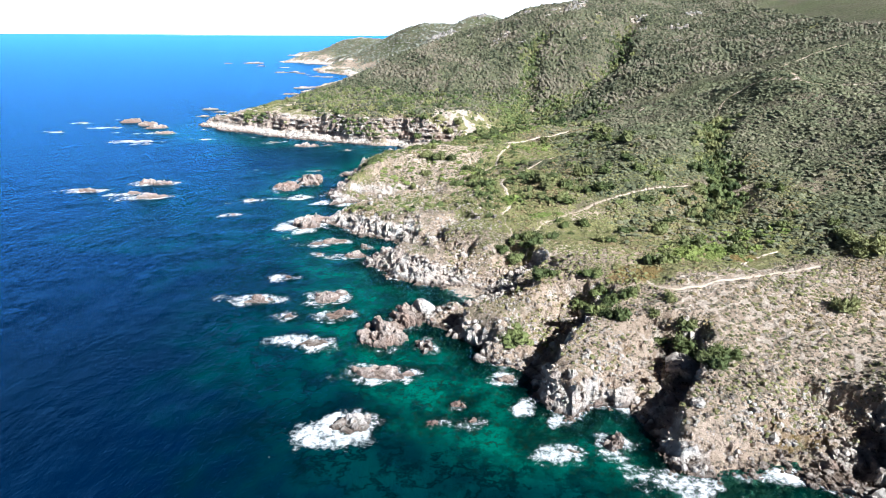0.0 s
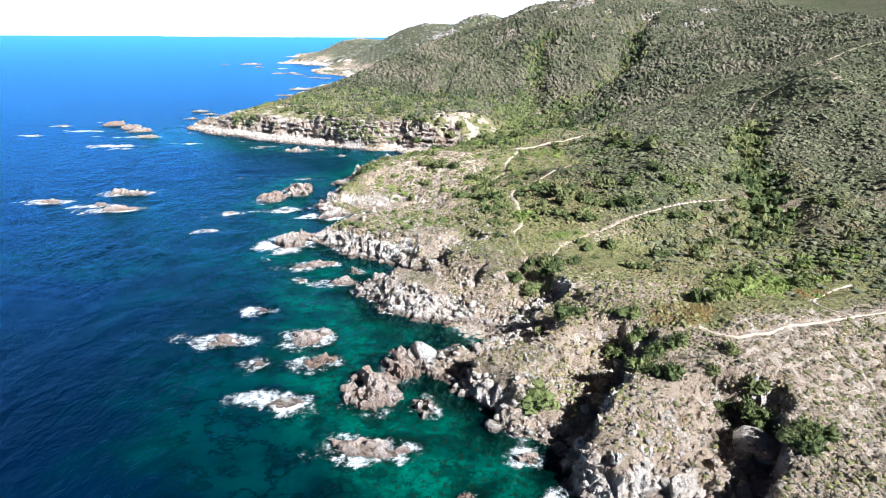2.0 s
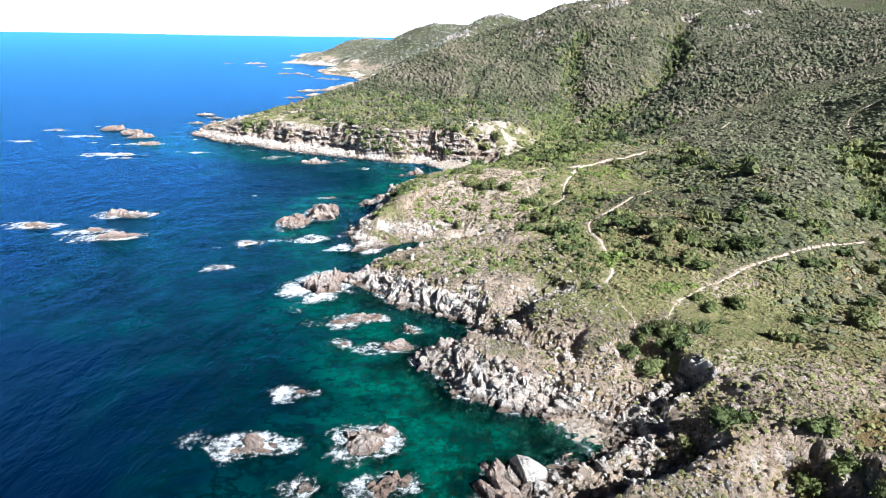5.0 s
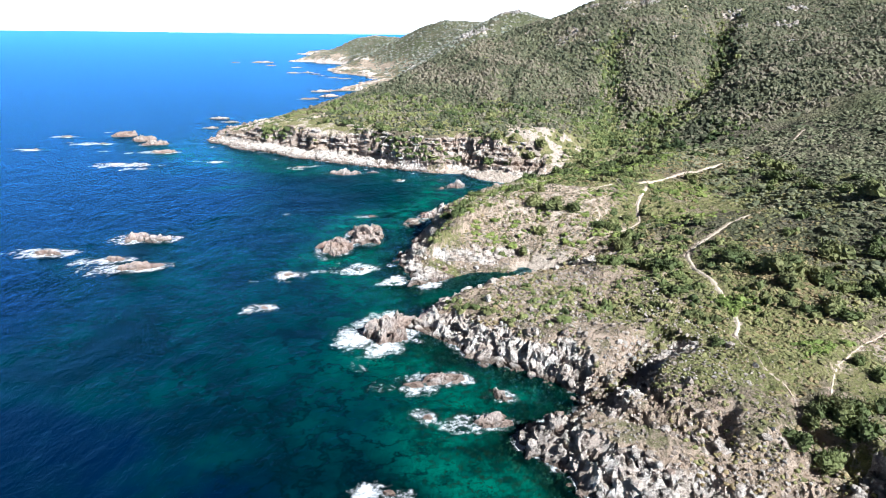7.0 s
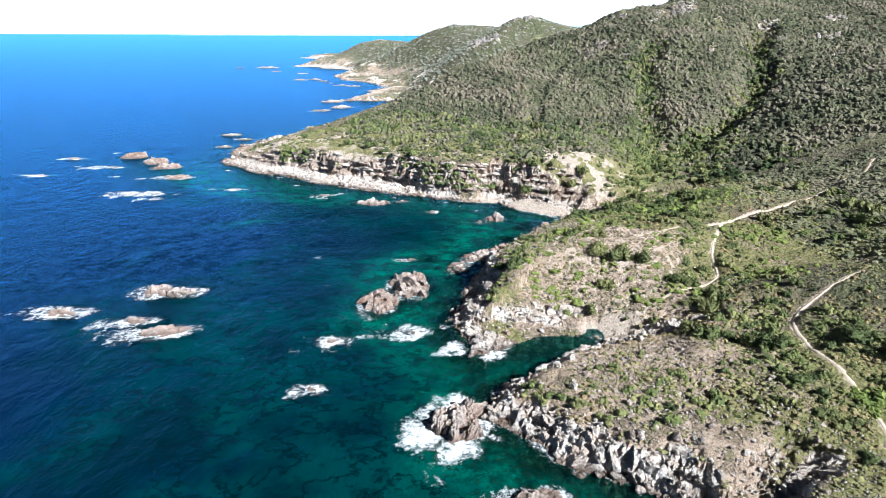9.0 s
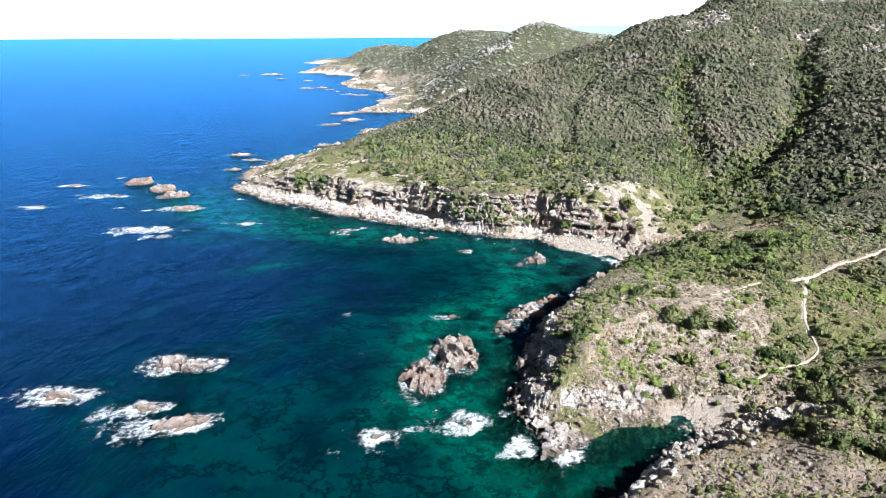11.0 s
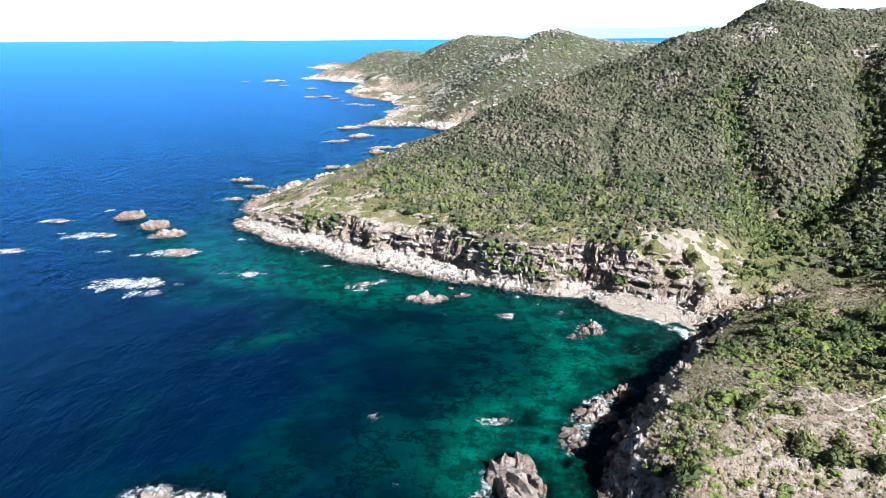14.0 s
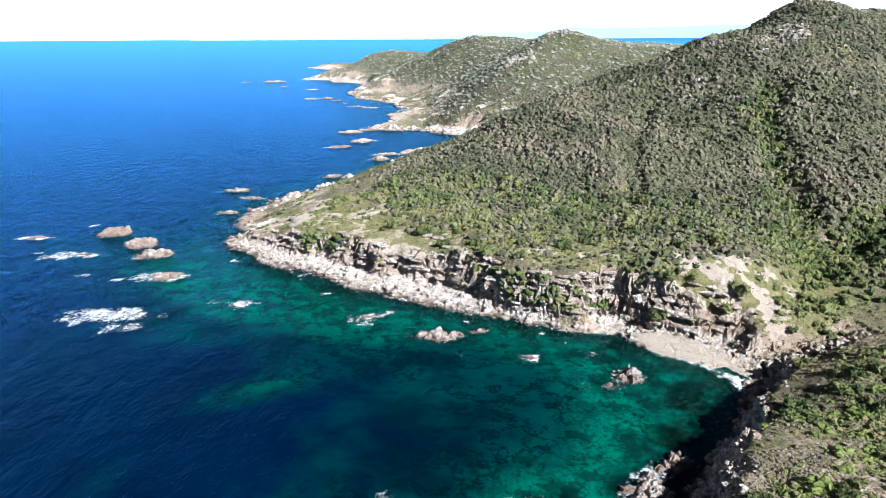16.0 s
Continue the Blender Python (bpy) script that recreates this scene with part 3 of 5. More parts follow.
def raw_mesh(name, verts, faces, material, masks=None, smooth=False):
    me = bpy.data.meshes.new(name)
    k = faces.shape[1]
    me.vertices.add(len(verts))
    me.vertices.foreach_set("co", np.ascontiguousarray(verts, np.float32).ravel())
    me.loops.add(faces.size)
    me.loops.foreach_set("vertex_index", np.ascontiguousarray(faces, np.int32).ravel())
    me.polygons.add(len(faces))
    me.polygons.foreach_set("loop_start", np.arange(0, faces.size, k, dtype=np.int32))
    me.update(calc_edges=True)
    me.polygons.foreach_set("use_smooth", np.broadcast_to(smooth, len(faces)).copy())
    for key, values in (masks or {}).items():
        me.attributes.new(key, "FLOAT", "POINT").data.foreach_set("value", np.ascontiguousarray(values, np.float32))
    me.materials.append(material)
    return me


# footpaths: width and the bends of the line
PATHS = [(0.95, [(27, 142.6), (20, 139), (15, 135.6), (12.6, 131.5), (11.6, 126.5), (12, 120.7), (12.3, 116.5), (11.8, 113), (10.4, 110.5)]),
    (0.35, [(10.4, 110.5), (10.7, 107), (10.4, 103.5), (11.2, 100), (10, 96.5)]),
    (0.42, [(13.8, 98.5), (17.9, 104.3), (25.2, 109.2), (33.9, 112.4), (40, 114.2), (45.3, 115.5)]),
    (0.9, [(0.3, 147.6), (4, 148.4), (9.5, 150), (12.1, 152.8), (13.6, 159.4), (17.3, 166.5), (19, 169.4)]),
    (0.7, [(2.1, 169.8), (2.9, 165), (7.7, 167), (11, 168)]),
    (0.8, [(15.5, 168.3), (19, 169.4), (26.6, 173.8), (34.8, 176.5), (46.1, 184.3), (53.2, 187.9), (61.5, 197.2)]),
    (0.55, [(60.8, 143.4), (66, 155), (71.8, 166), (77.5, 166.5), (83, 159.5), (89.2, 152.5), (98.2, 148.3), (112, 146)]),
    (0.55, [(85.5, 157.7), (89.1, 172.4), (94.3, 184), (105, 196), (120, 203), (135, 202)]),
    (0.8, [(25.9, 73.7), (28.3, 70.8), (34.1, 71.7), (40.8, 73), (48, 75)]),
    (0.7, [(40.8, 73), (40.3, 79), (46.2, 82.1)])]


def path_line(points, step=0.8):
    p = np.array(points, float)
    out = []
    for k in range(len(p) - 1):
        a, b, c, d = p[max(k - 1, 0)], p[k], p[k + 1], p[min(k + 2, len(p) - 1)]
        for t in np.arange(0, 1, step / np.hypot(*(c - b))):
            out.append(0.5 * (2 * b + (c - a) * t + (2 * a - 5 * b + 4 * c - d) * t * t + (3 * b - a - 3 * c + d) * t ** 3))
    return np.array(out + [p[-1]])


PATH_LINES = [(0.6 * w, path_line(p)) for w, p in PATHS]


def path_distance(x, y):
    """Metres to the nearest path's edge."""
    best = np.full(x.shape, 99.0)
    for w, line in PATH_LINES:
        m = (x > line[:, 0].min() - 8) & (x < line[:, 0].max() + 8) & (y > line[:, 1].min() - 8) & (y < line[:, 1].max() + 8)
        for px, py in line:
            best[m] = np.minimum(best[m], np.hypot(x[m] - px, y[m] - py) - w / 2)
    return best


def covers(x, y, z, rock, d):
    """How much scrub, sand and grass covers the ground."""
    wild = fractal(x, y, 18, 4, 61)
    heath = 1.1 * bowl(x, y, 40, 64, 17, 13) + 1.0 * bowl(x, y, -2, 160, 13, 15) + 0.6 * bowl(x, y, 22, 106, 7, 3) + 0.7 * bowl(x, y, 20, 88, 9, 8)
    grass = 0.7 * bowl(x, y, 8, 112, 9, 18) + 0.8 * bowl(x, y, 14, 158, 9, 12) + 0.9 * bowl(x, y, -62, 266, 16, 9, -25) + 1.0 * bowl(x, y, -58, 256, 36, 8, -31) + 0.9 * bowl(x, y, -12, 238, 26, 7, -22) + 0.4 * bowl(x, y, -4, 158, 5, 9, 20) + 0.8 * bowl(x, y, 6, 172, 9, 5) + 0.2 * bowl(x, y, -12, 163, 5, 7) + 0.7 * bowl(x, y, 31, 95, 14, 8) + 0.5 * bowl(x, y, -4, 236, 22, 5, -20) + 0.6 * bowl(x, y, 35, 160, 14, 22)
    grass = grass + 0.3 * wild + 0.35 * fractal(x, y, 7, 3, 75) + 0.25 * ramp(z, 10, 7) * ramp(y, 230, 200) + 1.2 * bowl(x, y, 36, 80, 9, 5) + 0.6 * bowl(x, y, 26, 75, 4, 3)
    nose = bowl(x, y, 33, 52, 10, 8)
    grass = grass - 1.2 * nose
    hill = ramp(z + 2.0 * wild, 8, 11)
    scrub = np.clip(0.55 + 0.3 * wild + 0.6 * hill - 0.5 * heath - 0.4 * nose, 0, 1)
    scrub = scrub - 0.9 * bowl(x, y, 6, 221, 11, 10)
    grass = grass + 0.7 * ramp(y, 206, 216) * ramp(y, 345, 325) * ramp(d, 32, 20) * ramp(d, 7, 11)
    edge = ramp(d, 16, 5) * (y < 300)
    for line in GULLIES:
        for (ax, ay), (bx, by) in zip(line, line[1:]):
            grass = grass + 0.5 * bowl(x, y, (ax + bx) / 2, (ay + by) / 2, 11, 5, math.degrees(math.atan2(by - ay, bx - ax)))
    scrub = scrub + 0.4 * bowl(x, y, 5, 188, 12, 15) - (0.12 + 0.45 * fractal(x, y, 28, 4, 78)) * ramp(y, 430, 470) * ramp(z, 20, 8)
    scrub = scrub * (1 - 0.25 * edge) * (1 - rock)
    sand = 0.9 * bowl(x, y, 2, 85, 3.5, 3) + 1.1 * bowl(x, y, -5.5, 145, 5, 2.6) + 1.4 * bowl(x, y, -5.5, 208.6, 11, 4.6, -45) + 0.9 * bowl(x, y, -19, 219, 5, 1.6, -15) + 0.7 * bowl(x, y, -80, 256, 32, 2.6, -33) + 0.5 * bowl(x, y, -76, 270, 8, 3, -25)
    sand = sand + 0.5 * ramp(y, 204, 214) * ramp(y, 345, 325) * ramp(d, 30, 18) * ramp(d, 4, 8) * ramp(x, 30, 14) * ramp(fractal(x, y, 4, 4, 69) + 0.5 * fractal(x, y, 15, 2, 70), -0.05, 0.5)
    sand = sand + 0.9 * bowl(x, y, -66, 272, 9, 2.2, 25) + 0.8 * bowl(x, y, -82, 286, 9, 4, 60) + 1.0 * bowl(x, y, 6, 221, 11, 9) * ramp(fractal(x, y, 2.5, 3, 76), -0.35, 0.2) + 0.9 * bowl(x, y, -65, 267.6, 9, 0.9, 31)
    sand = sand + 0.12 * heath * ramp(fractal(x, y, 5, 3, 62), -0.1, 0.5) + 0.5 * ramp(d, 13, 6) * ramp(y, 200, 214) * ramp(y, 290, 270) * ramp(fractal(x, y, 6, 3, 67), 0.05, 0.45) + 0.4 * bowl(x, y, -96, 290, 9, 20) + 0.6 * (y > 430) * ramp(d, 12, 3) * ramp(fractal(x, y, 22, 4, 77), -0.35, 0.15) + 0.35 * (y > 430) * ramp(fractal(x, y, 24, 4, 68), 0.15, 0.6) * ramp(z, 16, 6)
    # the net of trodden sand between the cushions
    _, net, _, _ = blocks(x + 0.9 * fractal(x, y, 2, 2, 64), y + 0.9 * fractal(x, y, 2, 2, 65), 2.0, 66)
    trail = ramp(net, 0.2, 0.07) * ramp(heath, 0.25, 0.6) * (1 - rock)
    return np.clip(scrub, 0, 1), np.clip(sand + 0.7 * trail, 0, 1), np.clip(grass, 0, 1)


def ground_height(x, y):
    x, y = np.atleast_1d(np.asarray(x, float)), np.atleast_1d(np.asarray(y, float))
    return land(x, y)[0]


def ground_sheet(x, y):
    z, rock, d = land(x, y)
    near_path = path_distance(x, y)
    flat = ramp(near_path, 0.4, 0)
    if flat.max() > 0:
        z = z - 0.18 * flat
    scrub, sand, grass = covers(x, y, z, rock, d)
    shove = rock * ramp(d, -2, 1) * ramp(y, 300, 240)
    x = x + shove * 0.5 * fractal(x + 3 * z, y - 2 * z, 1.5, 3, 71)
    y = y + shove * 0.5 * fractal(x - 2 * z, y + 3 * z, 1.5, 3, 72)
    beds = rock * ramp(y, 200, 212) * ramp(y, 300, 270) * ramp(z, 1.2, 2.4) * (0.75 * np.sin(2 * math.pi * (z / 1.9 + 0.4 * fractal(x, y, 14, 3, 73))) + 0.5 * fractal(x * 0.3 + 5 * z, y * 0.3, 2.2, 2, 74))
    x, y = x - 0.4 * beds, y - 0.9 * beds
    return x, y, z, {"rock": rock, "scrub": scrub * (1 - flat), "sand": np.maximum(sand, 0.6 * flat), "grass": grass, "bedded": ramp(y, 198, 212) * ramp(y, 300, 270),
        "rust": 1.2 * bowl(x, y, 25, 76.3, 3.6, 2.6) + 0.7 * bowl(x, y, 41, 81, 4, 2) + 0.5 * bowl(x, y, 16, 70, 2, 3) + 0.4 * bowl(x, y, 20, 62, 2, 3) + 0.55 * bowl(x, y, 33, 49, 6, 3)}


GROUND_X = stretch_axis((-420, -300, 30, 8), (-300, -125, 4.5, 2.6), (-125, -36, 0.95, 0.65), (-36, 44, 0.3, 0.3), (44, 125, 0.5, 1.6), (125, 1500, 2, 90))
GROUND_Y = stretch_axis((-120, 38, 12, 0.6), (38, 218, 0.35, 0.35), (218, 275, 0.42, 0.5), (275, 300, 0.7, 1.0), (300, 480, 1.4, 3), (480, 1360, 3.5, 18))
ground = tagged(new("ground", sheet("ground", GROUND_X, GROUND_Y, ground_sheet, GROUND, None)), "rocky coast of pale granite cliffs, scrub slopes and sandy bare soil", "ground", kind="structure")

# rocks off the shore: x, y, half length, half width, height, spread of the foam, turn
ISLETS_NEAR = [(-9, 52, 2.2, 1.5, 1.3, 2.2, 20), (-7, 62, 3.8, 1.6, 1.3, 1.5, 0), (-8, 71.8, 2.9, 4.3, 1.9, 0.4, 10), (-5, 77, 2.3, 4.3, 1.7, 0.2, 15), (-2.2, 69, 1.3, 2.4, 1.0, 0.2, 10), (-16.8, 83.6, 2.7, 2.4, 1.4, 1.2, 10),
    (-27, 83, 2.8, 1.3, 0.8, 1.7, 0), (-14.4, 78, 2.0, 1.3, 0.9, 1.0, 20), (-21.4, 77.4, 1.2, 0.9, 0.45, 0.9, 0), (1.4, 55.6, 1.0, 0.8, 0.6, 0.3, 0), (-1.1, 52.4, 0.7, 0.5, 0.5, 0.3, 30), (2.8, 52.8, 0.8, 0.5, 0.4, 1.0, 0), (-16, 69.5, 2.2, 1.2, 0.5, 2.6, 0), (-25, 92, 1.3, 0.6, 0.3, 1.8, 0), (7, 61, 1.4, 1.0, 0.8, 0.9, 0), (16, 49, 1.4, 1.2, 1.7, 1.3, 0), (12, 48, 0.9, 0.6, 0.3, 1.9, 0)]
ISLETS_MIDDLE = [(-27.8, 121.5, 3.0, 4.6, 2.4, 2.6, -25), (-21, 110, 3.6, 1.3, 0.9, 1.4, 15), (-16, 102.5, 2.6, 1.3, 1.0, 1.2, 0), (-14.5, 107, 1.3, 1.1, 1.0, 0.7, 0), (-22, 103, 1.0, 0.7, 0.4, 0.9, 0), (-35.4, 161, 3.3, 5.8, 2.0, 0.6, 15),
    (-39.6, 155, 3.1, 5.4, 1.9, 0.9, -12), (-34, 144, 1.0, 0.7, 0.25, 3.2, 0), (-36, 175, 1.0, 0.6, 0.4, 1.2, 0), (-23, 177, 4.0, 2.6, 1.5, 0.6, 50), (-18.5, 181.5, 3.0, 1.8, 1.3, 0.5, 45), (-27, 171, 3.0, 2.0, 0.9, 0.5, 60), (-45, 141, 1.4, 0.8, 0.4, 2.2, 0), (-45, 128.5, 1.0, 0.6, 0.3, 1.8, 0)]
ISLETS_OUTER = [(-77, 158.4, 2.4, 2.4, 1.5, 1.0, 0), (-72.3, 158.4, 2.6, 2.0, 1.1, 0.9, 20), (-88, 150, 2.6, 1.4, 0.9, 1.9, 0), (-75, 147, 2.4, 1.0, 0.8, 1.2, 10), (-70, 143.5, 4.2, 1.6, 1.1, 1.5, 15), (-48, 217, 4.2, 2.0, 1.9, 0.7, 0),
    (-18.3, 203, 2.4, 2.2, 2.4, 0.6, 0), (-22, 200.5, 1.2, 0.6, 0.4, 1.4, 0), (-33, 209, 1.0, 0.7, 0.5, 1.2, 0), (-41, 219, 1.6, 1.0, 0.7, 0.6, 0), (-62, 225, 1.6, 0.9, 0.5, 1.2, 20), (-138, 279, 4.5, 3.4, 2.4, 0.4, 0)]
ISLETS_FAR = [(-126, 269, 4.6, 3.6, 2.2, 0.4, -20), (-119, 261, 4.4, 3.0, 1.7, 0.5, 10), (-110, 246, 4.0, 2.0, 1.3, 1.3, 0), (-107, 225.5, 1.8, 0.6, 0.3, 3.6, 5), (-105, 220, 1.0, 0.5, 0.3, 2.0, 0), (-137, 261, 2.4, 0.8, 0.3, 2.8, 0),
    (-152, 248, 2.2, 0.8, 0.4, 1.8, 0), (-157, 275, 2.6, 0.9, 0.7, 1.5, 0), (-87, 231, 1.0, 0.5, 0.2, 1.6, 20), (-121, 329, 4.6, 2.2, 1.3, 0.6, 0), (-92, 438, 6.5, 3.0, 2.0, 0.9, 12), (-101, 421, 5.5, 1.8, 1.0, 1.3, 8), (-78, 387, 4.0, 2.4, 2.0, 0.6, 0)]
ISLETS_LAST = [(-103.6, 469.5, 7, 2.4, 1.6, 0.8, 8), (-94, 480, 6, 3, 1.2, 1.0, 20), (-120, 608, 5, 1.6, 0.9, 1.4, 0), (-109, 598, 6, 1.8, 1.0, 1.3, 0), (-134, 632, 4, 1.5, 0.8, 1.4, 0), (-146, 656, 5, 1.5, 1.0, 1.4, 0), (-169, 672, 7, 2.0, 1.4, 1.2, 0), (-157, 677, 6, 2.2, 1.6, 1.0, 0), (-190, 772, 7, 2, 1.0, 1.4, 0), (-228, 812, 6, 2, 1.0, 1.6, 0), (-262, 893, 14, 4, 2.4, 1.2, 5), (-294, 884, 6, 2, 1.0, 1.8, 0), (-76, 400, 6, 2.2, 1.3, 1.2, 10), (-66, 403, 5, 3, 2.2, 0.9, 20),
    (-92, 352, 4, 2, 1.6, 0.8, 30), (-62, 412, 4, 2.2, 1.6, 0.8, 40), (-112, 318, 3.4, 1.6, 0.9, 1.0, 0), (-114, 300, 3, 1.6, 0.8, 1.0, 0)]
ISLETS = ISLETS_NEAR + ISLETS_MIDDLE + ISLETS_OUTER + ISLETS_FAR + ISLETS_LAST
SURF = [(8, 55.5, 3.2), (11.5, 53, 2.6), (18, 45.5, 3.0), (22, 42.5, 3.0), (-24, 126, 1.6), (-27.5, 138.8, 3.4), (-23.5, 137.4, 2.6), (-29.5, 146, 1.2), (-26, 171, 1.2), (-11, 101, 1.4), (-13, 99, 1.2), (-9, 96, 1.4), (-24, 119, 1.8), (-131, 247, 2.2), (-148, 286, 1.8),
    (-55, 233, 1.4), (-66, 241, 1.6), (-80, 247, 1.4), (-43, 223, 1.2), (-30, 218, 1.0), (-21, 215, 1.0), (-4, 203, 1.2), (-10, 187, 1.0), (-95, 482, 5), (-100, 300, 3), (-2, 191, 1.2), (-61.6, 222.3, 1.6), (-58, 227, 1.8), (-44.4, 210.5, 1.6), (-33, 208.5, 1.5), (-22.3, 210.5, 1.5), (-26, 214, 1.2), (-86.5, 231, 2.0), (-94, 232, 1.8), (-120, 244, 1.6), (-129, 246.5, 2.2), (-72, 236, 1.6), (-98, 256, 1.6), (-13, 184, 1.6), (-17, 178, 1.8), (-23, 174, 2.0), (-8, 192, 1.2)]


def sea_sheet(x, y):
    z, rock, d = land(x, y, False)
    off = np.maximum(-d, 0)
    foam = np.zeros(x.shape)
    reef = 1.0 * np.exp(-off / 10) + 0.12 * bowl(x, y, -12, 85, 18, 40) + 0.2 * bowl(x, y, -45, 112, 22, 22) + 0.4 * bowl(x, y, -95, 238, 34, 12, -33) + 0.7 * bowl(x, y, -14, 197, 14, 15) + 0.6 * bowl(x, y, -32, 166, 12, 20) + 0.2 * bowl(x, y, -54, 172, 24, 24) + 0.3 * bowl(x, y, -63, 122, 14, 14) + 0.5 * bowl(x, y, -80, 230, 48, 14, -32) + 0.12 * bowl(x, y, -55, 150, 35, 25) + 0.75 * bowl(x, y, -75, 199, 7, 3.2, 25)
    shallow = np.exp(-off / 4.5) * 0.92 + 0.26 * np.exp(-off / 11)
    shoal = 0.8 * bowl(x, y, -29, 170, 6, 14, 20) + 0.7 * bowl(x, y, -13, 193, 5, 9, -35) + 0.7 * bowl(x, y, -20, 208, 10, 5, -30) + 0.6 * bowl(x, y, -66, 235, 26, 4, -30) + 0.7 * bowl(x, y, -12, 139, 9, 4) + 0.6 * bowl(x, y, -38, 226, 16, 4, -28) + 0.95 * bowl(x, y, -18, 182, 11, 4, 55) + 0.8 * bowl(x, y, -8, 200, 7, 4, 50) + 0.7 * bowl(x, y, -32, 159, 4, 10)
    shallow = np.maximum(shallow, shoal * ramp(fractal(x, y, 4, 4, 79), -0.5, 0.3))
    wob = 0.35 * fractal(x, y, 2.6, 4, 81)
    for cx, cy, rx, ry, h, spread, turn in ISLETS:
        m = np.hypot(x - cx, y - cy) < 30
        spread = spread * (1.0 if cx > -60 else 1.5)
        a = radians(turn)
        u, v = (x[m] - cx) * math.cos(a) + (y[m] - cy) * math.sin(a), (y[m] - cy) * math.cos(a) - (x[m] - cx) * math.sin(a)
        gap = (np.hypot(u / rx, v / ry) - 1) * math.sqrt(rx * ry)
        lee = 1 + 0.5 * np.cos(np.arctan2(y[m] - cy, x[m] - cx) - 3.6)
        foam[m] = np.maximum(foam[m], (0.27 + 0.36 * min(1, 0.4 * spread + 0.2)) * ramp(gap / (0.4 + spread * lee) + 1.4 * wob[m], 1.35, 0.0))
        shallow[m] = np.maximum(shallow[m], 0.75 * np.exp(-np.maximum(gap, 0) / 2.2))
        reef[m] += 0.14 * np.exp(-np.maximum(gap, 0) / 7)
    for cx, cy, r in SURF:
        m = np.hypot(x - cx, y - cy) < 4 * r
        foam[m] = np.maximum(foam[m], 0.6 * ramp(np.hypot(x[m] - cx, y[m] - cy) / r + 1.6 * wob[m], 1.3, 0.1))
    foam = np.maximum(foam, ramp(off, 1.6, 0.1) * (0.34 + 0.3 * fractal(x, y, 9, 3, 82)) * (d < 1) * ramp(y, 620, 300))
    foam = np.maximum(foam, 0.27 * bowl(x, y, -50, 165, 2.0, 36, 20) * ramp(fractal(x, y, 4, 3, 83), 0.0, 0.5))
    level = 0.035 * fractal(x, y, 6, 3, 84) * ramp(np.hypot(x, y), 900, 300) + np.maximum(np.hypot(x, y) - 1500, 0) ** 2 * 3.8e-6
    return x, y, level, {"shallow": np.clip(shallow, 0, 1), "foam": np.clip(foam, 0, 1), "reef": np.clip(reef, 0, 1)}


SEA_X = stretch_axis((-4800, -600, 300, 60), (-600, -170, 14, 2), (-170, -45, 1.5, 1.0), (-45, 40, 0.7, 0.7), (40, 4800, 12, 420))
SEA_Y = stretch_axis((-4800, -60, 420, 40), (-60, 30, 6, 1), (30, 160, 0.7, 0.8), (160, 300, 0.9, 1.6), (300, 700, 2, 12), (700, 4800, 12, 260))
sea = tagged(new("water", sheet("water", SEA_X, SEA_Y, sea_sheet, SEA, None)), "deep blue sea, turquoise over the shallows, with white foam round the rocks", "sea", kind="structure")


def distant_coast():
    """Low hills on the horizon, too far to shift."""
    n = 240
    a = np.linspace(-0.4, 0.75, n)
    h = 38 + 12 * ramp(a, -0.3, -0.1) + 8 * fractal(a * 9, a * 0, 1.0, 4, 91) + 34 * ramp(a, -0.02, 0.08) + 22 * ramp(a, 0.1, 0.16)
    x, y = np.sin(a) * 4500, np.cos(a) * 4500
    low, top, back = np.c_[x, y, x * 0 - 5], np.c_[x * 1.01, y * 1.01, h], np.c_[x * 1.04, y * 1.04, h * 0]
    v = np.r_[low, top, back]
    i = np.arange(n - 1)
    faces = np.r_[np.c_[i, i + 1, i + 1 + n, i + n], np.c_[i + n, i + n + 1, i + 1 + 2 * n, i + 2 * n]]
    return tagged(new("backdrop", raw_mesh("backdrop", v, faces, HAZE, smooth=True)), "low hills on the far horizon, haze painted in as pale blue", "distance", kind="structure")


distant_coast()


def sky_glow_wall():
    """A self-lit wall far out, added to whiten the sky low over the sea."""
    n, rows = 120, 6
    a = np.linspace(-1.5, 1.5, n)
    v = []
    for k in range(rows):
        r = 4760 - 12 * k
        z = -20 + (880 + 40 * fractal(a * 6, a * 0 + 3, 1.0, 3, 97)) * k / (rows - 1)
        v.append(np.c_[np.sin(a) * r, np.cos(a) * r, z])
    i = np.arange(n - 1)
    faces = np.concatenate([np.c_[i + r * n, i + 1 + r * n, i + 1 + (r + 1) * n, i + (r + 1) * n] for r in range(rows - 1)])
    return tagged(new("backdrop", raw_mesh("backdrop", np.concatenate(v), faces, SKY_GLOW, smooth=True)), "glowing white wall added to whiten the sky over the sea horizon", "sky haze", kind="structure")


sky_glow_wall()

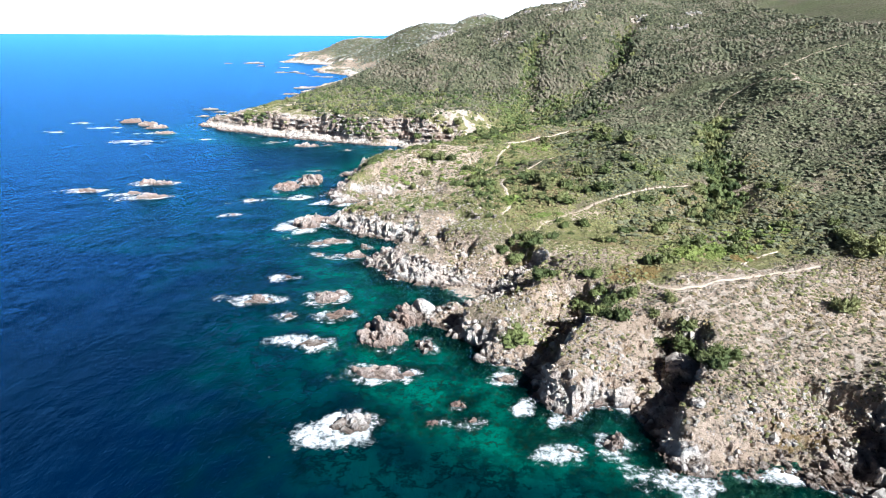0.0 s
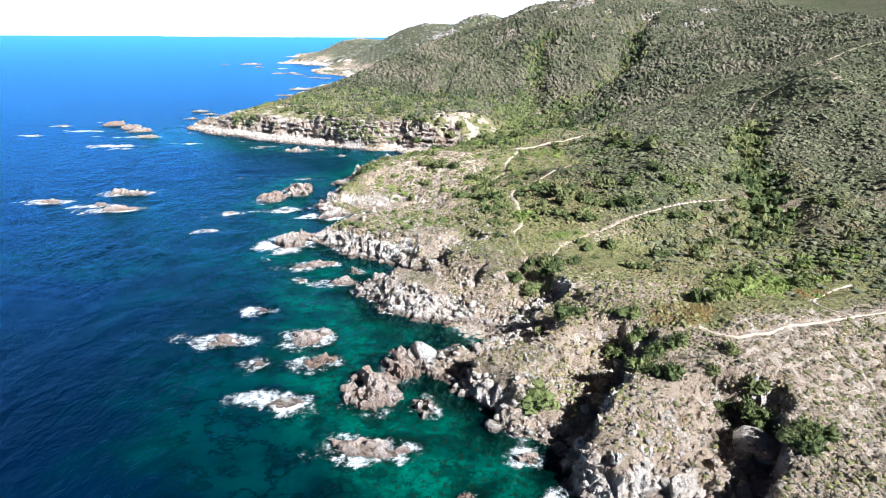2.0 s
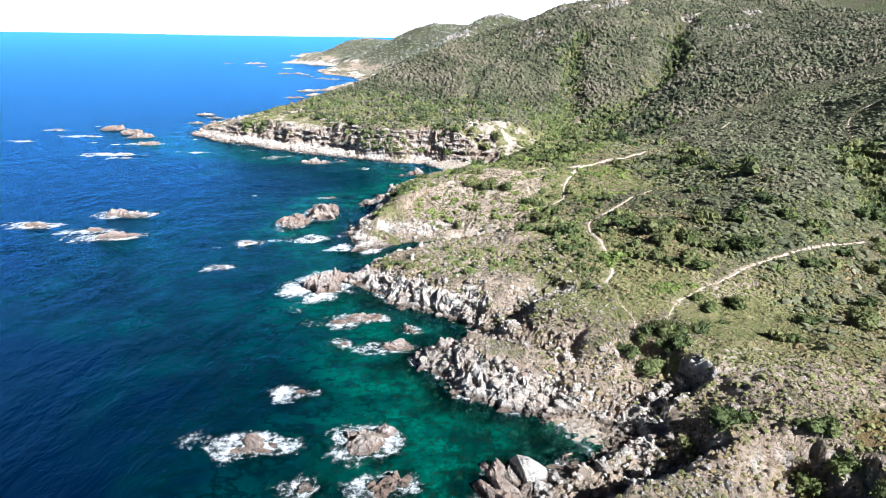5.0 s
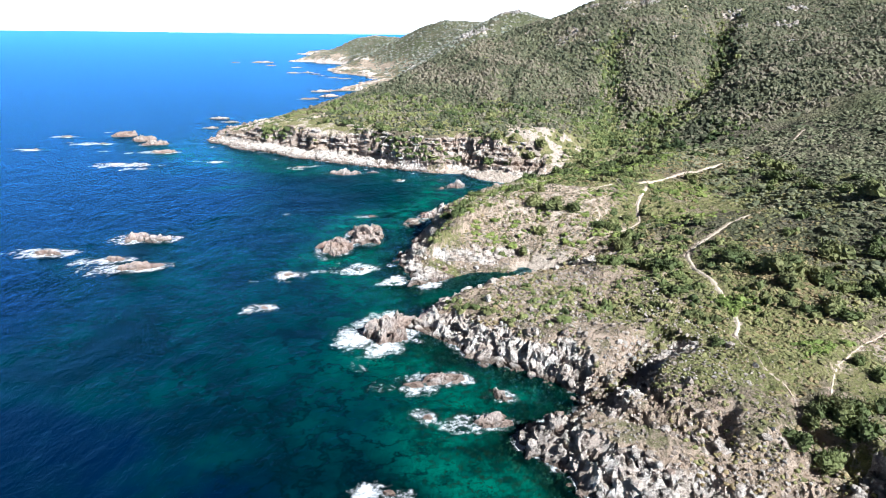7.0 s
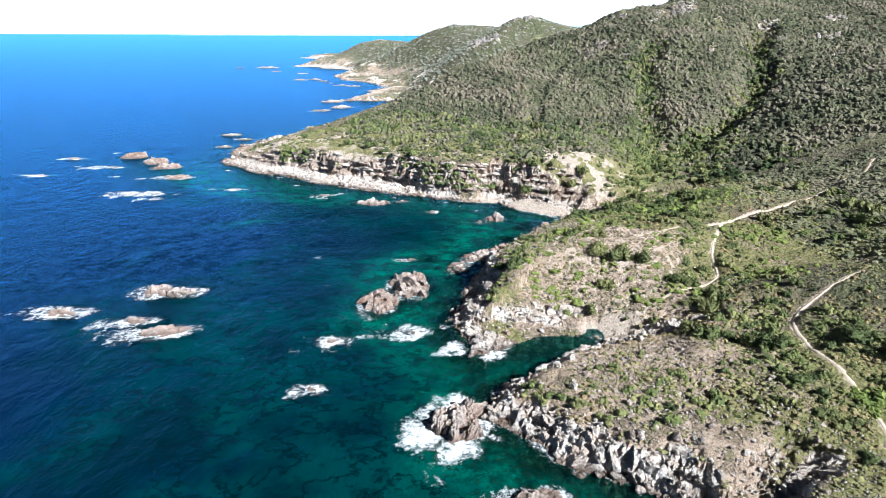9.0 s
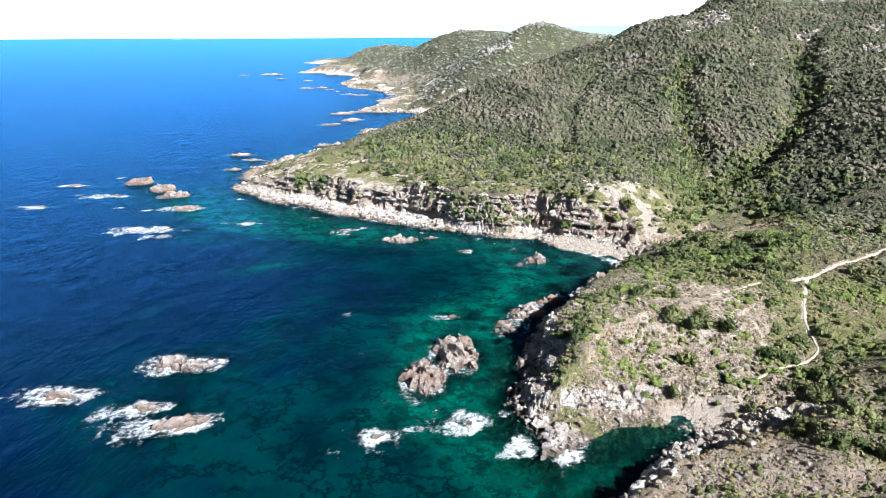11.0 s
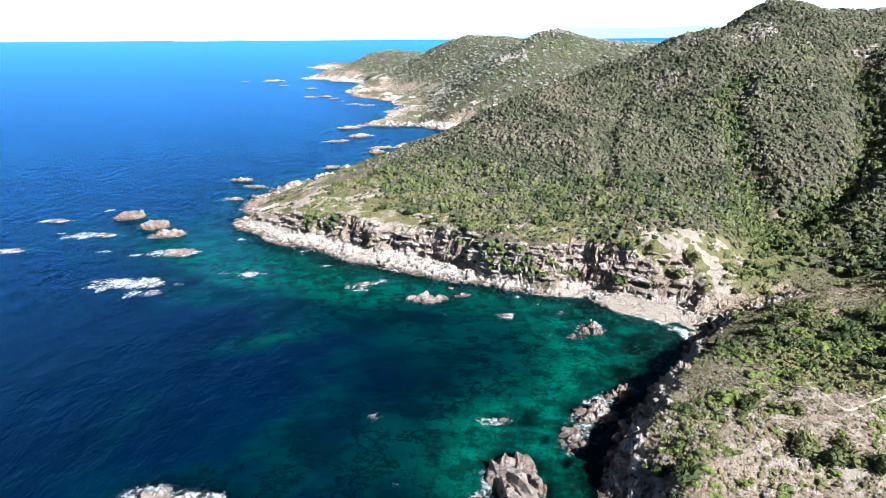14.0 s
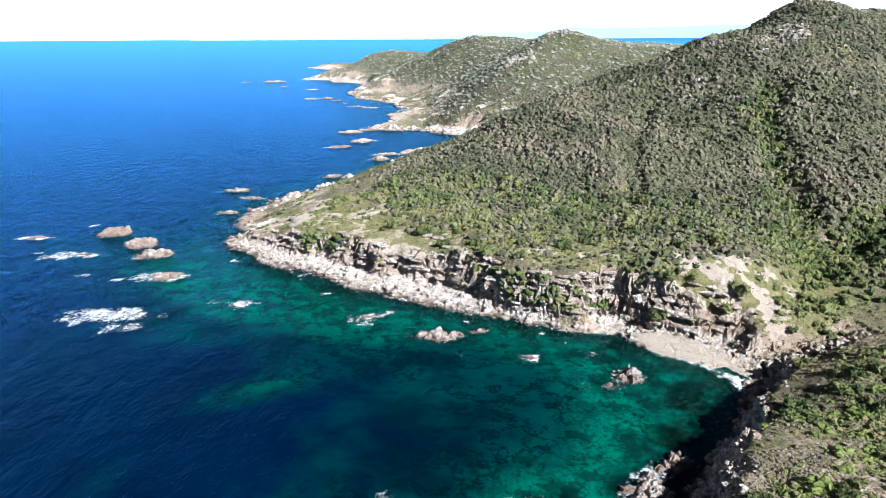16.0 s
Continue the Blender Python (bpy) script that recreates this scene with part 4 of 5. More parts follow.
# ---- footpaths ----
for width, line in PATH_LINES:
    along = np.gradient(line, axis=0)
    along /= np.hypot(along[:, 0], along[:, 1])[:, None]
    side = np.c_[-along[:, 1], along[:, 0]]
    rows = []
    for k in (-1, -0.5, 0, 0.5, 1):
        w = 0.5 * width * (1 + 0.45 * fractal(line[:, 0] + 40 * k, line[:, 1], 2.5, 3, 95))
        p = line + side * (k * w)[:, None]
        rows.append(np.c_[p, ground_height(p[:, 0], p[:, 1]) - 0.18 + (0.11 - 0.12 * abs(k))])
    v = np.concatenate(rows)
    n = len(line)
    i = np.arange(n - 1)
    faces = np.concatenate([np.c_[i + r * n, i + 1 + r * n, i + 1 + (r + 1) * n, i + (r + 1) * n] for r in range(4)])
    tagged(new("path", raw_mesh("path", v, faces, PATH_EARTH, smooth=True)), "trodden footpath of pale sandy earth through the scrub", "path", kind="structure")


# ---- rocks ----
def rock_mesh(name, size, seed, material, detail=3, sharp=1.0):
    """A weathered block of granite: cut planes, joints and pits."""
    rng = random.Random(seed)
    bm = bmesh.new()
    bmesh.ops.create_icosphere(bm, subdivisions=detail, radius=1)
    cuts = [(Vector((rng.gauss(0, 1), rng.gauss(0, 1), rng.gauss(0.25, 0.7))).normalized(), rng.uniform(0.5, 0.86)) for _ in range(int(11 * sharp) + 4)]
    off = Vector((rng.uniform(0, 90), rng.uniform(0, 90), rng.uniform(0, 90)))
    for v in bm.verts:
        p = v.co.copy()
        for way, depth in cuts:
            over = p.dot(way) - depth
            if over > 0:
                p -= way * over * 0.93
        lump = noise.fractal(p * 1.6 + off, 0.9, 2.1, 4)
        crack = noise.noise(Vector((p.x * 3.4, p.y * 3.4, p.z * 1.2)) + off)
        p *= 1 + 0.20 * lump - 0.22 * max(0, 0.16 - abs(crack)) / 0.16 * sharp
        v.co = Vector((p.x * size[0], p.y * size[1], p.z * size[2]))
    me = bpy.data.meshes.new(name)
    bm.to_mesh(me)
    bm.free()
    me.materials.append(material)
    return me


blocks_of_rock = [[rock_mesh("block", (1, 1, 1), 500 + k, m, fine, 1.4) for k in range(9)] for m in (ROSE_ROCK, PALE_ROCK) for fine in (4, 3)]


def islet(rx, ry, h, seed, pool, label):
    """A reef of jagged blocks of several sizes, each a part."""
    rng = random.Random(seed)
    top = tagged(new("islet"), label, "rock islet", "rocks off the shore")
    count = 2 if h < 0.5 else min(26, 8 + int(rx * ry * 1.1))
    for k in range(count):
        a, r = rng.uniform(0, 2 * math.pi), math.sqrt(rng.random()) * 0.85
        big, far = (rng.uniform(0.24, 0.5), r) if k else (0.68, 0.1)
        size = (rx * big * rng.uniform(0.8, 1.25), ry * big * rng.uniform(0.8, 1.25), h * (1.25 - 0.75 * far) * rng.uniform(0.6, 1.15))
        bit = new("block", rng.choice(pool))
        bit.parent = top
        bit.matrix_basis = pose(rx * far * math.cos(a), ry * far * math.sin(a), -0.1 * h, rng.uniform(-18, 18), rng.uniform(-18, 18), rng.uniform(-35, 35)) @ Matrix.Diagonal((*size, 1))
    return top


for k, (cx, cy, rx, ry, h, spread, turn) in enumerate(ISLETS):
    if h < 0.35:
        label = "small granite rock awash in white foam"
    elif h < 1.2:
        label = "low wet granite skerry with surf breaking over it"
    else:
        label = "craggy rose-brown granite islet ringed by white foam"
    ob = islet(rx, ry, h, 100 + k, blocks_of_rock[(0 if k % 4 or h > 1.5 else 2) + (h < 2.25)], label)
    ob.matrix_world = pose(cx, cy, 0, 0, 0, turn)

boulders = [rock_mesh("boulder", (1, 0.8, 0.75), 300 + k, PALE_ROCK if k % 3 else ROSE_ROCK, 3, 1.4) for k in range(10)]
rng = random.Random(7)
spots = []
for (ax, ay, al, asl), (bx, by, bl, bs) in zip(SHORE, SHORE[1:]):
    if ay < 30 or by > 445:
        continue
    length = math.hypot(bx - ax, by - ay)
    steepness = 1.0 if ay < 225 else 0.5 if ay < 270 else 0.4
    for _ in range(int(length * 0.95 * steepness)):
        t, inland = rng.random(), rng.gauss(1.0, 2.6)
        spots.append((ax + (bx - ax) * t - (by - ay) / length * -inland, ay + (by - ay) * t - (bx - ax) / length * inland, min(rng.lognormvariate(-0.55 if ay < 270 else -0.15, 0.45), 0.85 if ay < 270 else 1.4)))
spots = spots[:420]
for (x, y, s), z in zip(spots, ground_height([p[0] for p in spots], [p[1] for p in spots])):
    if z < -1.6 or z > 7 or math.hypot(x + 6, y - 145) < 7 or math.hypot(x + 12, (y - 143.5) * 2) < 8 or math.hypot(x - 2, y - 85) < 3.5 or math.hypot(x + 5.5, y - 208.5) < 8.5:
        continue
    ob = tagged(new("boulder", rng.choice(boulders)), "weathered granite boulder at the foot of the cliff", "boulder", "boulders along the shore")
    ob.matrix_world = pose(x, y, z + 0.12 * s, rng.uniform(-25, 25), rng.uniform(-25, 25), rng.uniform(0, 360)) @ Matrix.Diagonal((s, s * rng.uniform(0.8, 1.2), s * rng.uniform(0.8, 1.3), 1))


# ---- level ledges of the headland's cliff ----
slabs = [rock_mesh("rock_ledge", (1, 1, 1), 560 + k, BEDDED_ROCK, 3, 1.2) for k in range(8)]
pick = random.Random(61)
for (ax, ay, _, _), (bx, by, _, _) in zip(SHORE_BAY[9:], SHORE_BAY[10:]):
    length = math.hypot(bx - ax, by - ay)
    along = Vector((bx - ax, by - ay)) / length
    inward = Vector((along.y, -along.x))
    reach = np.arange(1.0, 24.0, 0.4)
    starts = [Vector((ax, ay)) + along * (s + pick.uniform(-0.6, 0.6)) for s in np.arange(0.6, length, 2.1)]
    lines = np.array([[(p.x + inward.x * r, p.y + inward.y * r) for r in reach] for p in starts])
    profiles = ground_height(lines[:, :, 0].ravel(), lines[:, :, 1].ravel()).reshape(len(starts), -1)
    for base, profile in zip(starts, profiles):
        for level in (2.6, 4.1, 5.6, 7.1, 8.4):
            at = np.nonzero(profile > level)[0]
            if not len(at) or pick.random() < 0.3 or level > profile.max() - 0.6:
                continue
            spot = base + inward * (float(reach[at[0]]) + 0.15)
            wide = pick.uniform(1.2, 2.6)
            ob = tagged(new("rock_ledge", pick.choice(slabs)), "level brown ledge of layered rock in the headland's cliff", "rock ledge", "ledges of the cliff")
            ob.matrix_world = pose(spot.x, spot.y, level + pick.uniform(-0.25, 0.25), pick.uniform(-5, 5), pick.uniform(-5, 5), math.degrees(math.atan2(along.y, along.x)) + pick.uniform(-14, 14)) @ Matrix.Diagonal((wide, pick.uniform(0.9, 1.6), pick.uniform(0.3, 0.55), 1))


# ---- scrub ----
def dome(rings, around, seed, lump=0.22):
    """A low uneven cushion, open below: corners and triangles."""
    r = np.random.RandomState(seed)
    v = [(0, 0, 1 + r.uniform(-lump, lump))]
    for k in range(1, rings + 1):
        a = k / rings * math.pi * 0.56
        for j in range(around):
            b = (j + 0.5 * (k % 2)) / around * 2 * math.pi
            s = 1 + r.uniform(-lump, lump)
            v.append((math.sin(a) * math.cos(b) * s, math.sin(a) * math.sin(b) * s, max(math.cos(a), -0.2) * s))
    f = [(0, 1 + j, 1 + (j + 1) % around) for j in range(around)]
    for k in range(rings - 1):
        p, q = 1 + k * around, 1 + (k + 1) * around
        for j in range(around):
            f += [(p + j, q + j, q + (j + 1) % around), (p + j, q + (j + 1) % around, p + (j + 1) % around)]
    return np.array(v), np.array(f)


def tuft(core, leaves, seed, leaf=0.2, mesh=(4, 9)):
    """A bush: an uneven core of several cushions and many small sprays of leaves standing out of it."""
    r = np.random.RandomState(seed)
    vs, fs, n = [], [], 0
    for k in range(core):
        v, f = dome(*mesh, seed * 7 + k, 0.3)
        s = 0.6 if k == 0 else r.uniform(0.3, 0.5)
        at = np.array((0, 0, 0)) if k == 0 else np.array((*(r.uniform(-0.62, 0.62, 2)), r.uniform(0, 0.35)))
        vs.append(v * s + at)
        fs.append(f + n)
        n += len(v)
    body = np.concatenate(vs)
    for k in range(leaves):
        p = body[r.randint(len(body))] * r.uniform(0.97, 1.22)
        a, b = r.normal(size=3), r.normal(size=3)
        a, b = a / np.linalg.norm(a), b / np.linalg.norm(b)
        up = p / (np.linalg.norm(p) + 0.01) * leaf * r.uniform(0.4, 1.1)
        s = leaf * r.uniform(0.5, 1.1)
        vs.append(np.array([p - a * s * 0.6, p + a * s * 0.6, p + up + b * s * 0.7]))
        fs.append(np.array([(n, n + 1, n + 2)]))
        n += 3
    return np.concatenate(vs), np.concatenate(fs)


def scatter(name, protos, places, material, label, category, seed):
    """Bushes joined into one mesh: places are x, y, z, width, height, tint."""
    r = np.random.RandomState(seed)
    kind = r.randint(len(protos), size=len(places))
    vs, fs, ts, n = [], [], [], 0
    for k, (v, f) in enumerate(protos):
        p = places[kind == k]
        if not len(p):
            continue
        a = r.uniform(0, 2 * math.pi, len(p))
        c, s = np.cos(a)[:, None], np.sin(a)[:, None]
        x = (v[None, :, 0] * c - v[None, :, 1] * s) * p[:, 3:4] * 0.5 + p[:, 0:1]
        y = (v[None, :, 0] * s + v[None, :, 1] * c) * p[:, 3:4] * 0.5 + p[:, 1:2]
        z = v[None, :, 2] * p[:, 4:5] + p[:, 2:3]
        vs.append(np.stack([x, y, z], -1).reshape(-1, 3))
        fs.append((f[None] + (n + np.arange(len(p)) * len(v))[:, None, None]).reshape(-1, 3))
        ts.append(np.repeat(p[:, 5], len(v)))
        n += len(p) * len(v)
    me = raw_mesh(name, np.concatenate(vs), np.concatenate(fs), material, masks={"tint": np.concatenate(ts)})
    return tagged(new(name, me), label, category, kind="stuff")


def choose(box, count, seed):
    r = np.random.RandomState(seed)
    x, y = r.uniform(box[0], box[1], count), r.uniform(box[2], box[3], count)
    z, rock, d = land(x, y)
    scrub, sand, grass = covers(x, y, z, rock, d)
    clear = path_distance(x, y)
    return x, y, z, rock, d, scrub, sand, grass, clear, r


def bushes(box, count, seed, size, wants, tall=0.55):
    """Places for bushes; wants: how likely one grows, given the ground there."""
    x, y, z, rock, d, scrub, sand, grass, clear, r = choose(box, count, seed)
    grove = fractal(x, y, 11, 3, 63)
    chance = wants(scrub, sand, grass, grove, rock, d, z)
    w = np.minimum(size[0] * np.exp(r.normal(0, size[1], count)), 1.9 * size[0])
    keep = (r.uniform(0, 1, count) < chance) & (d > 2.5) & (z > 1.2) & (clear > w * 0.5 + 0.2)
    h = w * tall * r.uniform(0.75, 1.25, count)
    tint = np.clip(0.45 + 0.3 * grove + r.normal(0, 0.22, count), 0, 1)
    return np.c_[x, y, z - 0.12 * h, w, h, tint][keep]


small = [dome(2, 4, k, 0.3) for k in range(10)]
mat_cushion = [dome(2, 5, 80 + k, 0.33) for k in range(10)]
heath_tuft = [tuft(1, 9, 90 + k, 0.4, (2, 5)) for k in range(8)]
cushion = [tuft(1, 16, 20 + k, 0.3, (3, 6)) for k in range(6)]
bushy = [tuft(5, 165, 40 + k, 0.125, (2, 6)) for k in range(8)]
# the heath of low cushions on the cliff tops
scatter("heath", heath_tuft, bushes((0, 60, 42, 125), 9000, 1, (0.6, 0.35), lambda sc, sa, gr, g, ro, d, z: (0.8 - 0.6 * ramp(ro, 0.2, 0.7)) * ramp(sa, 0.75, 0.35) * ramp(gr, 1.2, 0.4), 0.3), HEATH_LEAF, "low grey-brown heath cushions on stony soil", "heath", 1)
scatter("heath", heath_tuft, bushes((-30, 40, 118, 215), 9000, 2, (0.6, 0.35), lambda sc, sa, gr, g, ro, d, z: (0.75 - 0.6 * ramp(ro, 0.2, 0.7)) * ramp(sa, 0.75, 0.35) * ramp(gr, 1.2, 0.4), 0.3), HEATH_LEAF, "low grey-brown heath cushions on stony soil", "heath", 2)
tiny = [dome(2, 5, 140 + k, 0.34) for k in range(10)]
scatter("heath", tiny, bushes((0, 62, 44, 126), 30000, 21, (0.34, 0.4), lambda sc, sa, gr, g, ro, d, z: (0.6 - 0.4 * ramp(ro, 0.2, 0.7)) * ramp(sa, 0.8, 0.4) * ramp(g, -0.8, 0.3) * ramp(gr, 1.3, 0.7), 0.3), HEATH_LEAF, "low tufts of olive and brown scrub on stony soil", "heath", 21)
scatter("heath", tiny, bushes((-30, 42, 104, 215), 26000, 22, (0.4, 0.45), lambda sc, sa, gr, g, ro, d, z: (0.6 - 0.4 * ramp(ro, 0.2, 0.7)) * ramp(sa, 0.8, 0.4) * ramp(g, -0.7, 0.3), 0.34), HEATH_LEAF, "low tufts of green and olive scrub on stony soil", "heath", 22)


# grey heath between the trodden sand
scatter("heath", heath_tuft, bushes((24, 62, 48, 78), 8000, 23, (0.5, 0.35), lambda sc, sa, gr, g, ro, d, z: (0.75 - 0.7 * ramp(ro, 0.2, 0.6)) * ramp(sa, 0.55, 0.25) * ramp(gr, 0.9, 0.4), 0.34), GREY_LEAF, "grey-brown heath cushions parted by a net of sandy trails", "heath", 23)
scatter("heath", heath_tuft, bushes((-20, 14, 146, 174), 4000, 24, (0.5, 0.4), lambda sc, sa, gr, g, ro, d, z: (0.75 - 0.7 * ramp(ro, 0.2, 0.6)) * ramp(sa, 0.55, 0.25) * ramp(gr, 1.1, 0.5), 0.36), GREY_LEAF, "grey-brown heath cushions parted by a net of sandy trails", "heath", 24)


def green_mat(spots, seed):
    """Close-grown bright green scrub: spots are x, y, spread, how many."""
    r = np.random.RandomState(seed)
    out = []
    for cx, cy, spread, many in spots:
        q = np.array((cx, cy)) + r.normal(0, 1, (many, 2)) * np.array((spread, 0.65 * spread))
        w = 1.2 * np.exp(r.normal(0, 0.3, many))
        out.append(np.c_[q, ground_height(q[:, 0], q[:, 1]) - 0.15, w, 0.38 * w, np.clip(r.normal(0.72, 0.15, many), 0, 1)])
    return np.concatenate(out)


scatter("maquis", bushy, green_mat([(33.5, 82, 2.6, 110), (39, 84.5, 3.0, 110), (44, 90, 3.2, 70), (13.6, 116.5, 1.2, 26), (16.5, 107, 1.6, 30), (22, 163, 3.0, 50), (19, 150, 3.5, 60), (-9, 168, 3.0, 40), (-2, 172, 3.5, 50), (5, 181, 5.0, 120), (14, 182, 5.0, 110), (-12, 152, 3.0, 36), (-16, 158, 2.4, 30), (-6, 156, 4.0, 36), (2, 150, 3.0, 40), (8, 163, 3.0, 36), (22, 186, 6.0, 120)], 42), MAT_LEAF, "close mat of bright green scrub beside the path", "scrub", 42)
scatter("maquis", bushy, bushes((0, 70, 42, 215), 3400, 3, (1.25, 0.4), lambda sc, sa, gr, g, ro, d, z: ramp(sc + 0.6 * g - 0.7 * gr, 0.45, 1.0) * ramp(z, 11, 8) * ramp(ro, 0.6, 0.2)), BUSH_LEAF, "dense green lentisk and juniper scrub", "scrub", 3)
scatter("maquis", bushy, bushes((-32, 20, 112, 215), 4200, 4, (0.95, 0.5), lambda sc, sa, gr, g, ro, d, z: ramp(sc + 0.6 * g + 0.2 * gr, 0.25, 0.9) * ramp(ro, 0.7, 0.2)), BUSH_LEAF, "dense green lentisk and juniper scrub", "scrub", 4)
scatter("maquis", bushy, bushes((-100, 60, 205, 300), 6500, 5, (1.7, 0.4), lambda sc, sa, gr, g, ro, d, z: ramp(d, 15, 27) * ramp(sc + 0.5 * g - 0.6 * gr, 0.25, 0.8) * ramp(ro, 0.7, 0.2) * ramp(z, 17, 12)), BUSH_LEAF, "dense green lentisk and juniper scrub", "scrub", 5)
scatter("hillside_scrub", small, bushes((-106, 150, 212, 376), 43000, 6, (1.04, 0.34), lambda sc, sa, gr, g, ro, d, z: ramp(sc, 0.2, 0.6) * ramp(ro, 0.8, 0.3) * ramp(z, 7, 13), 0.5), SCRUB_LEAF, "dark olive maquis covering the hillside", "scrub", 6)
scatter("hillside_scrub", mat_cushion, bushes((28, 175, 60, 205), 25000, 7, (0.72, 0.35), lambda sc, sa, gr, g, ro, d, z: ramp(sc, 0.3, 0.8) * ramp(ro, 0.8, 0.3), 0.33), SLOPE_LEAF, "grey-olive maquis covering the slope", "scrub", 7)
def gully_bushes(count, seed):
    """Tall scrub crowding the floors of the gullies."""
    r = np.random.RandomState(seed)
    out = []
    for half, deep, line in GULLY_LINES[:2] + GULLY_LINES[3:]:
        p = path_line(line, 0.5)
        q = p[r.randint(len(p), size=count)] + r.normal(0, 0.33 * half, (count, 2))
        w = 1.7 * np.exp(r.normal(0, 0.3, count))
        out.append(np.c_[q, ground_height(q[:, 0], q[:, 1]) - 0.1, w, 0.65 * w, np.clip(r.normal(0.5, 0.25, count), 0, 1)])
    return np.concatenate(out)


scatter("maquis", bushy, gully_bushes(420, 41), BUSH_LEAF, "dense green scrub crowding the floor of the gully", "scrub", 41)
scatter("cliff_scrub", bushy, bushes((-95, 14, 205, 268), 32000, 9, (1.3, 0.4), lambda sc, sa, gr, g, ro, d, z: 0.9 * ramp(ro, 0.2, 0.5) * ramp(z, 1.9, 3.0) * ramp(g, -0.3, 0.3)), BUSH_LEAF, "dark green scrub clinging to the ledges of the cliff", "scrub", 9)

# turf mounds on the headland, and the thin scrub of the far coast
scatter("maquis", cushion, bushes((-108, 22, 205, 350), 7000, 14, (1.5, 0.45), lambda sc, sa, gr, g, ro, d, z: 0.6 * ramp(d, 34, 24) * ramp(ro, 0.9, 0.4) * ramp(g, -0.5, 0.2), 0.4), BUSH_LEAF, "yellow-green mounds of scrub on the headland's pale soil", "scrub", 14)
# this scrub's leaf colour has the distance haze painted in
scatter("hillside_scrub", small, bushes((-235, 190, 376, 1000), 20000, 15, (2.2, 0.35), lambda sc, sa, gr, g, ro, d, z: ramp(sc + 0.35 * g, -0.1, 0.35) * ramp(d, 3, 10) * ramp(ro, 0.8, 0.4), 0.27), HAZED_LEAF, "grey-olive scrub thinly covering the far coast, paled by painted haze", "scrub", 15)

# the largest bushes, one by one
def leaf_mesh(seed):
    v, f = tuft(8, 850, seed, 0.12, (3, 7))
    me = raw_mesh("bush", v, f, BUSH_LEAF, {"tint": np.full(len(v), 0.25 + 0.5 * ((seed * 37) % 10) / 10)}, smooth=False)
    return me


bush_kinds = [leaf_mesh(200 + k) for k in range(8)]
places = np.r_[bushes((4, 60, 48, 125), 420, 11, (2.5, 0.25), lambda sc, sa, gr, g, ro, d, z: 0.4 * ramp(sc + 0.4 * g, 0.2, 0.7) * ramp(ro, 0.8, 0.3)),
               bushes((-26, 45, 118, 212), 420, 12, (2.3, 0.28), lambda sc, sa, gr, g, ro, d, z: 0.4 * ramp(sc + 0.4 * g, 0.2, 0.7) * ramp(ro, 0.8, 0.3))]
# thickets on the edges of the ravines
thickets = []
for cx, cy, many, w in ((20.2, 75.4, 5, 2.6), (22, 72, 4, 2.4), (20.5, 67.5, 4, 2.4), (15, 96.4, 6, 2.6), (12.4, 94.4, 5, 2.5), (25, 66.5, 3, 2.2), (29.2, 63, 6, 2.6), (28.5, 57.5, 4, 2.3), (11.5, 80.5, 4, 2.2), (-1.2, 159, 2, 3.0), (-5, 165, 2, 2.4), (6.4, 152, 3, 2.2), (14, 99, 4, 2.3), (7, 143, 6, 2.3), (2, 137, 5, 2.2), (-2.7, 158.4, 1, 3.2), (1.4, 156.5, 1, 2.6), (-4, 152.7, 1, 2.8), (-6.5, 167.3, 2, 2.4), (-17.9, 158.6, 2, 2.8), (5.7, 153, 1, 2.4), (-9.8, 149.5, 2, 2.2), (13.4, 172, 2, 2.4), (12.5, 181, 4, 2.4), (18.7, 186, 4, 2.6), (8, 190, 4, 2.4)):
    group = [(cx + rng.gauss(0, 1.3), cy + rng.gauss(0, 1.3), w * rng.uniform(0.7, 1.2)) for _ in range(many)]
    thickets += group
thickets += [(x + rng.gauss(0, 0.6), y + rng.gauss(0, 0.6), rng.uniform(2.4, 3.8)) for x, y in ((-41.2, 241.9), (-30.8, 240.2), (-32.2, 232.5), (-11.6, 226.5), (-14, 242.7), (6.8, 236), (-38.6, 236), (-7.5, 222.5), (3.4, 218), (-5.8, 215.6), (-8.9, 217.9), (-48.4, 243.5), (1.4, 217.7), (-24, 238), (-19, 241), (-52, 250), (-45, 249), (-60, 256), (-2, 233), (-27, 246))]
thicket_z = ground_height([p[0] for p in thickets], [p[1] for p in thickets])
places = np.r_[[(x, y, z - 0.2, s, 0.6 * s, 0.3) for (x, y, s), z in zip(thickets, thicket_z)], places]
for x, y, z, w, h, tint in places[:270]:
    ob = tagged(new("bush", bush_kinds[int(rng.random() * 8)]), "rounded evergreen bush of small green leaves", "bush", "bushes on the cliff top")
    ob.matrix_world = pose(x, y, z, 0, 0, rng.uniform(0, 360)) @ Matrix.Diagonal((w * 0.5, w * 0.5 * rng.uniform(0.75, 1.1), h, 1))


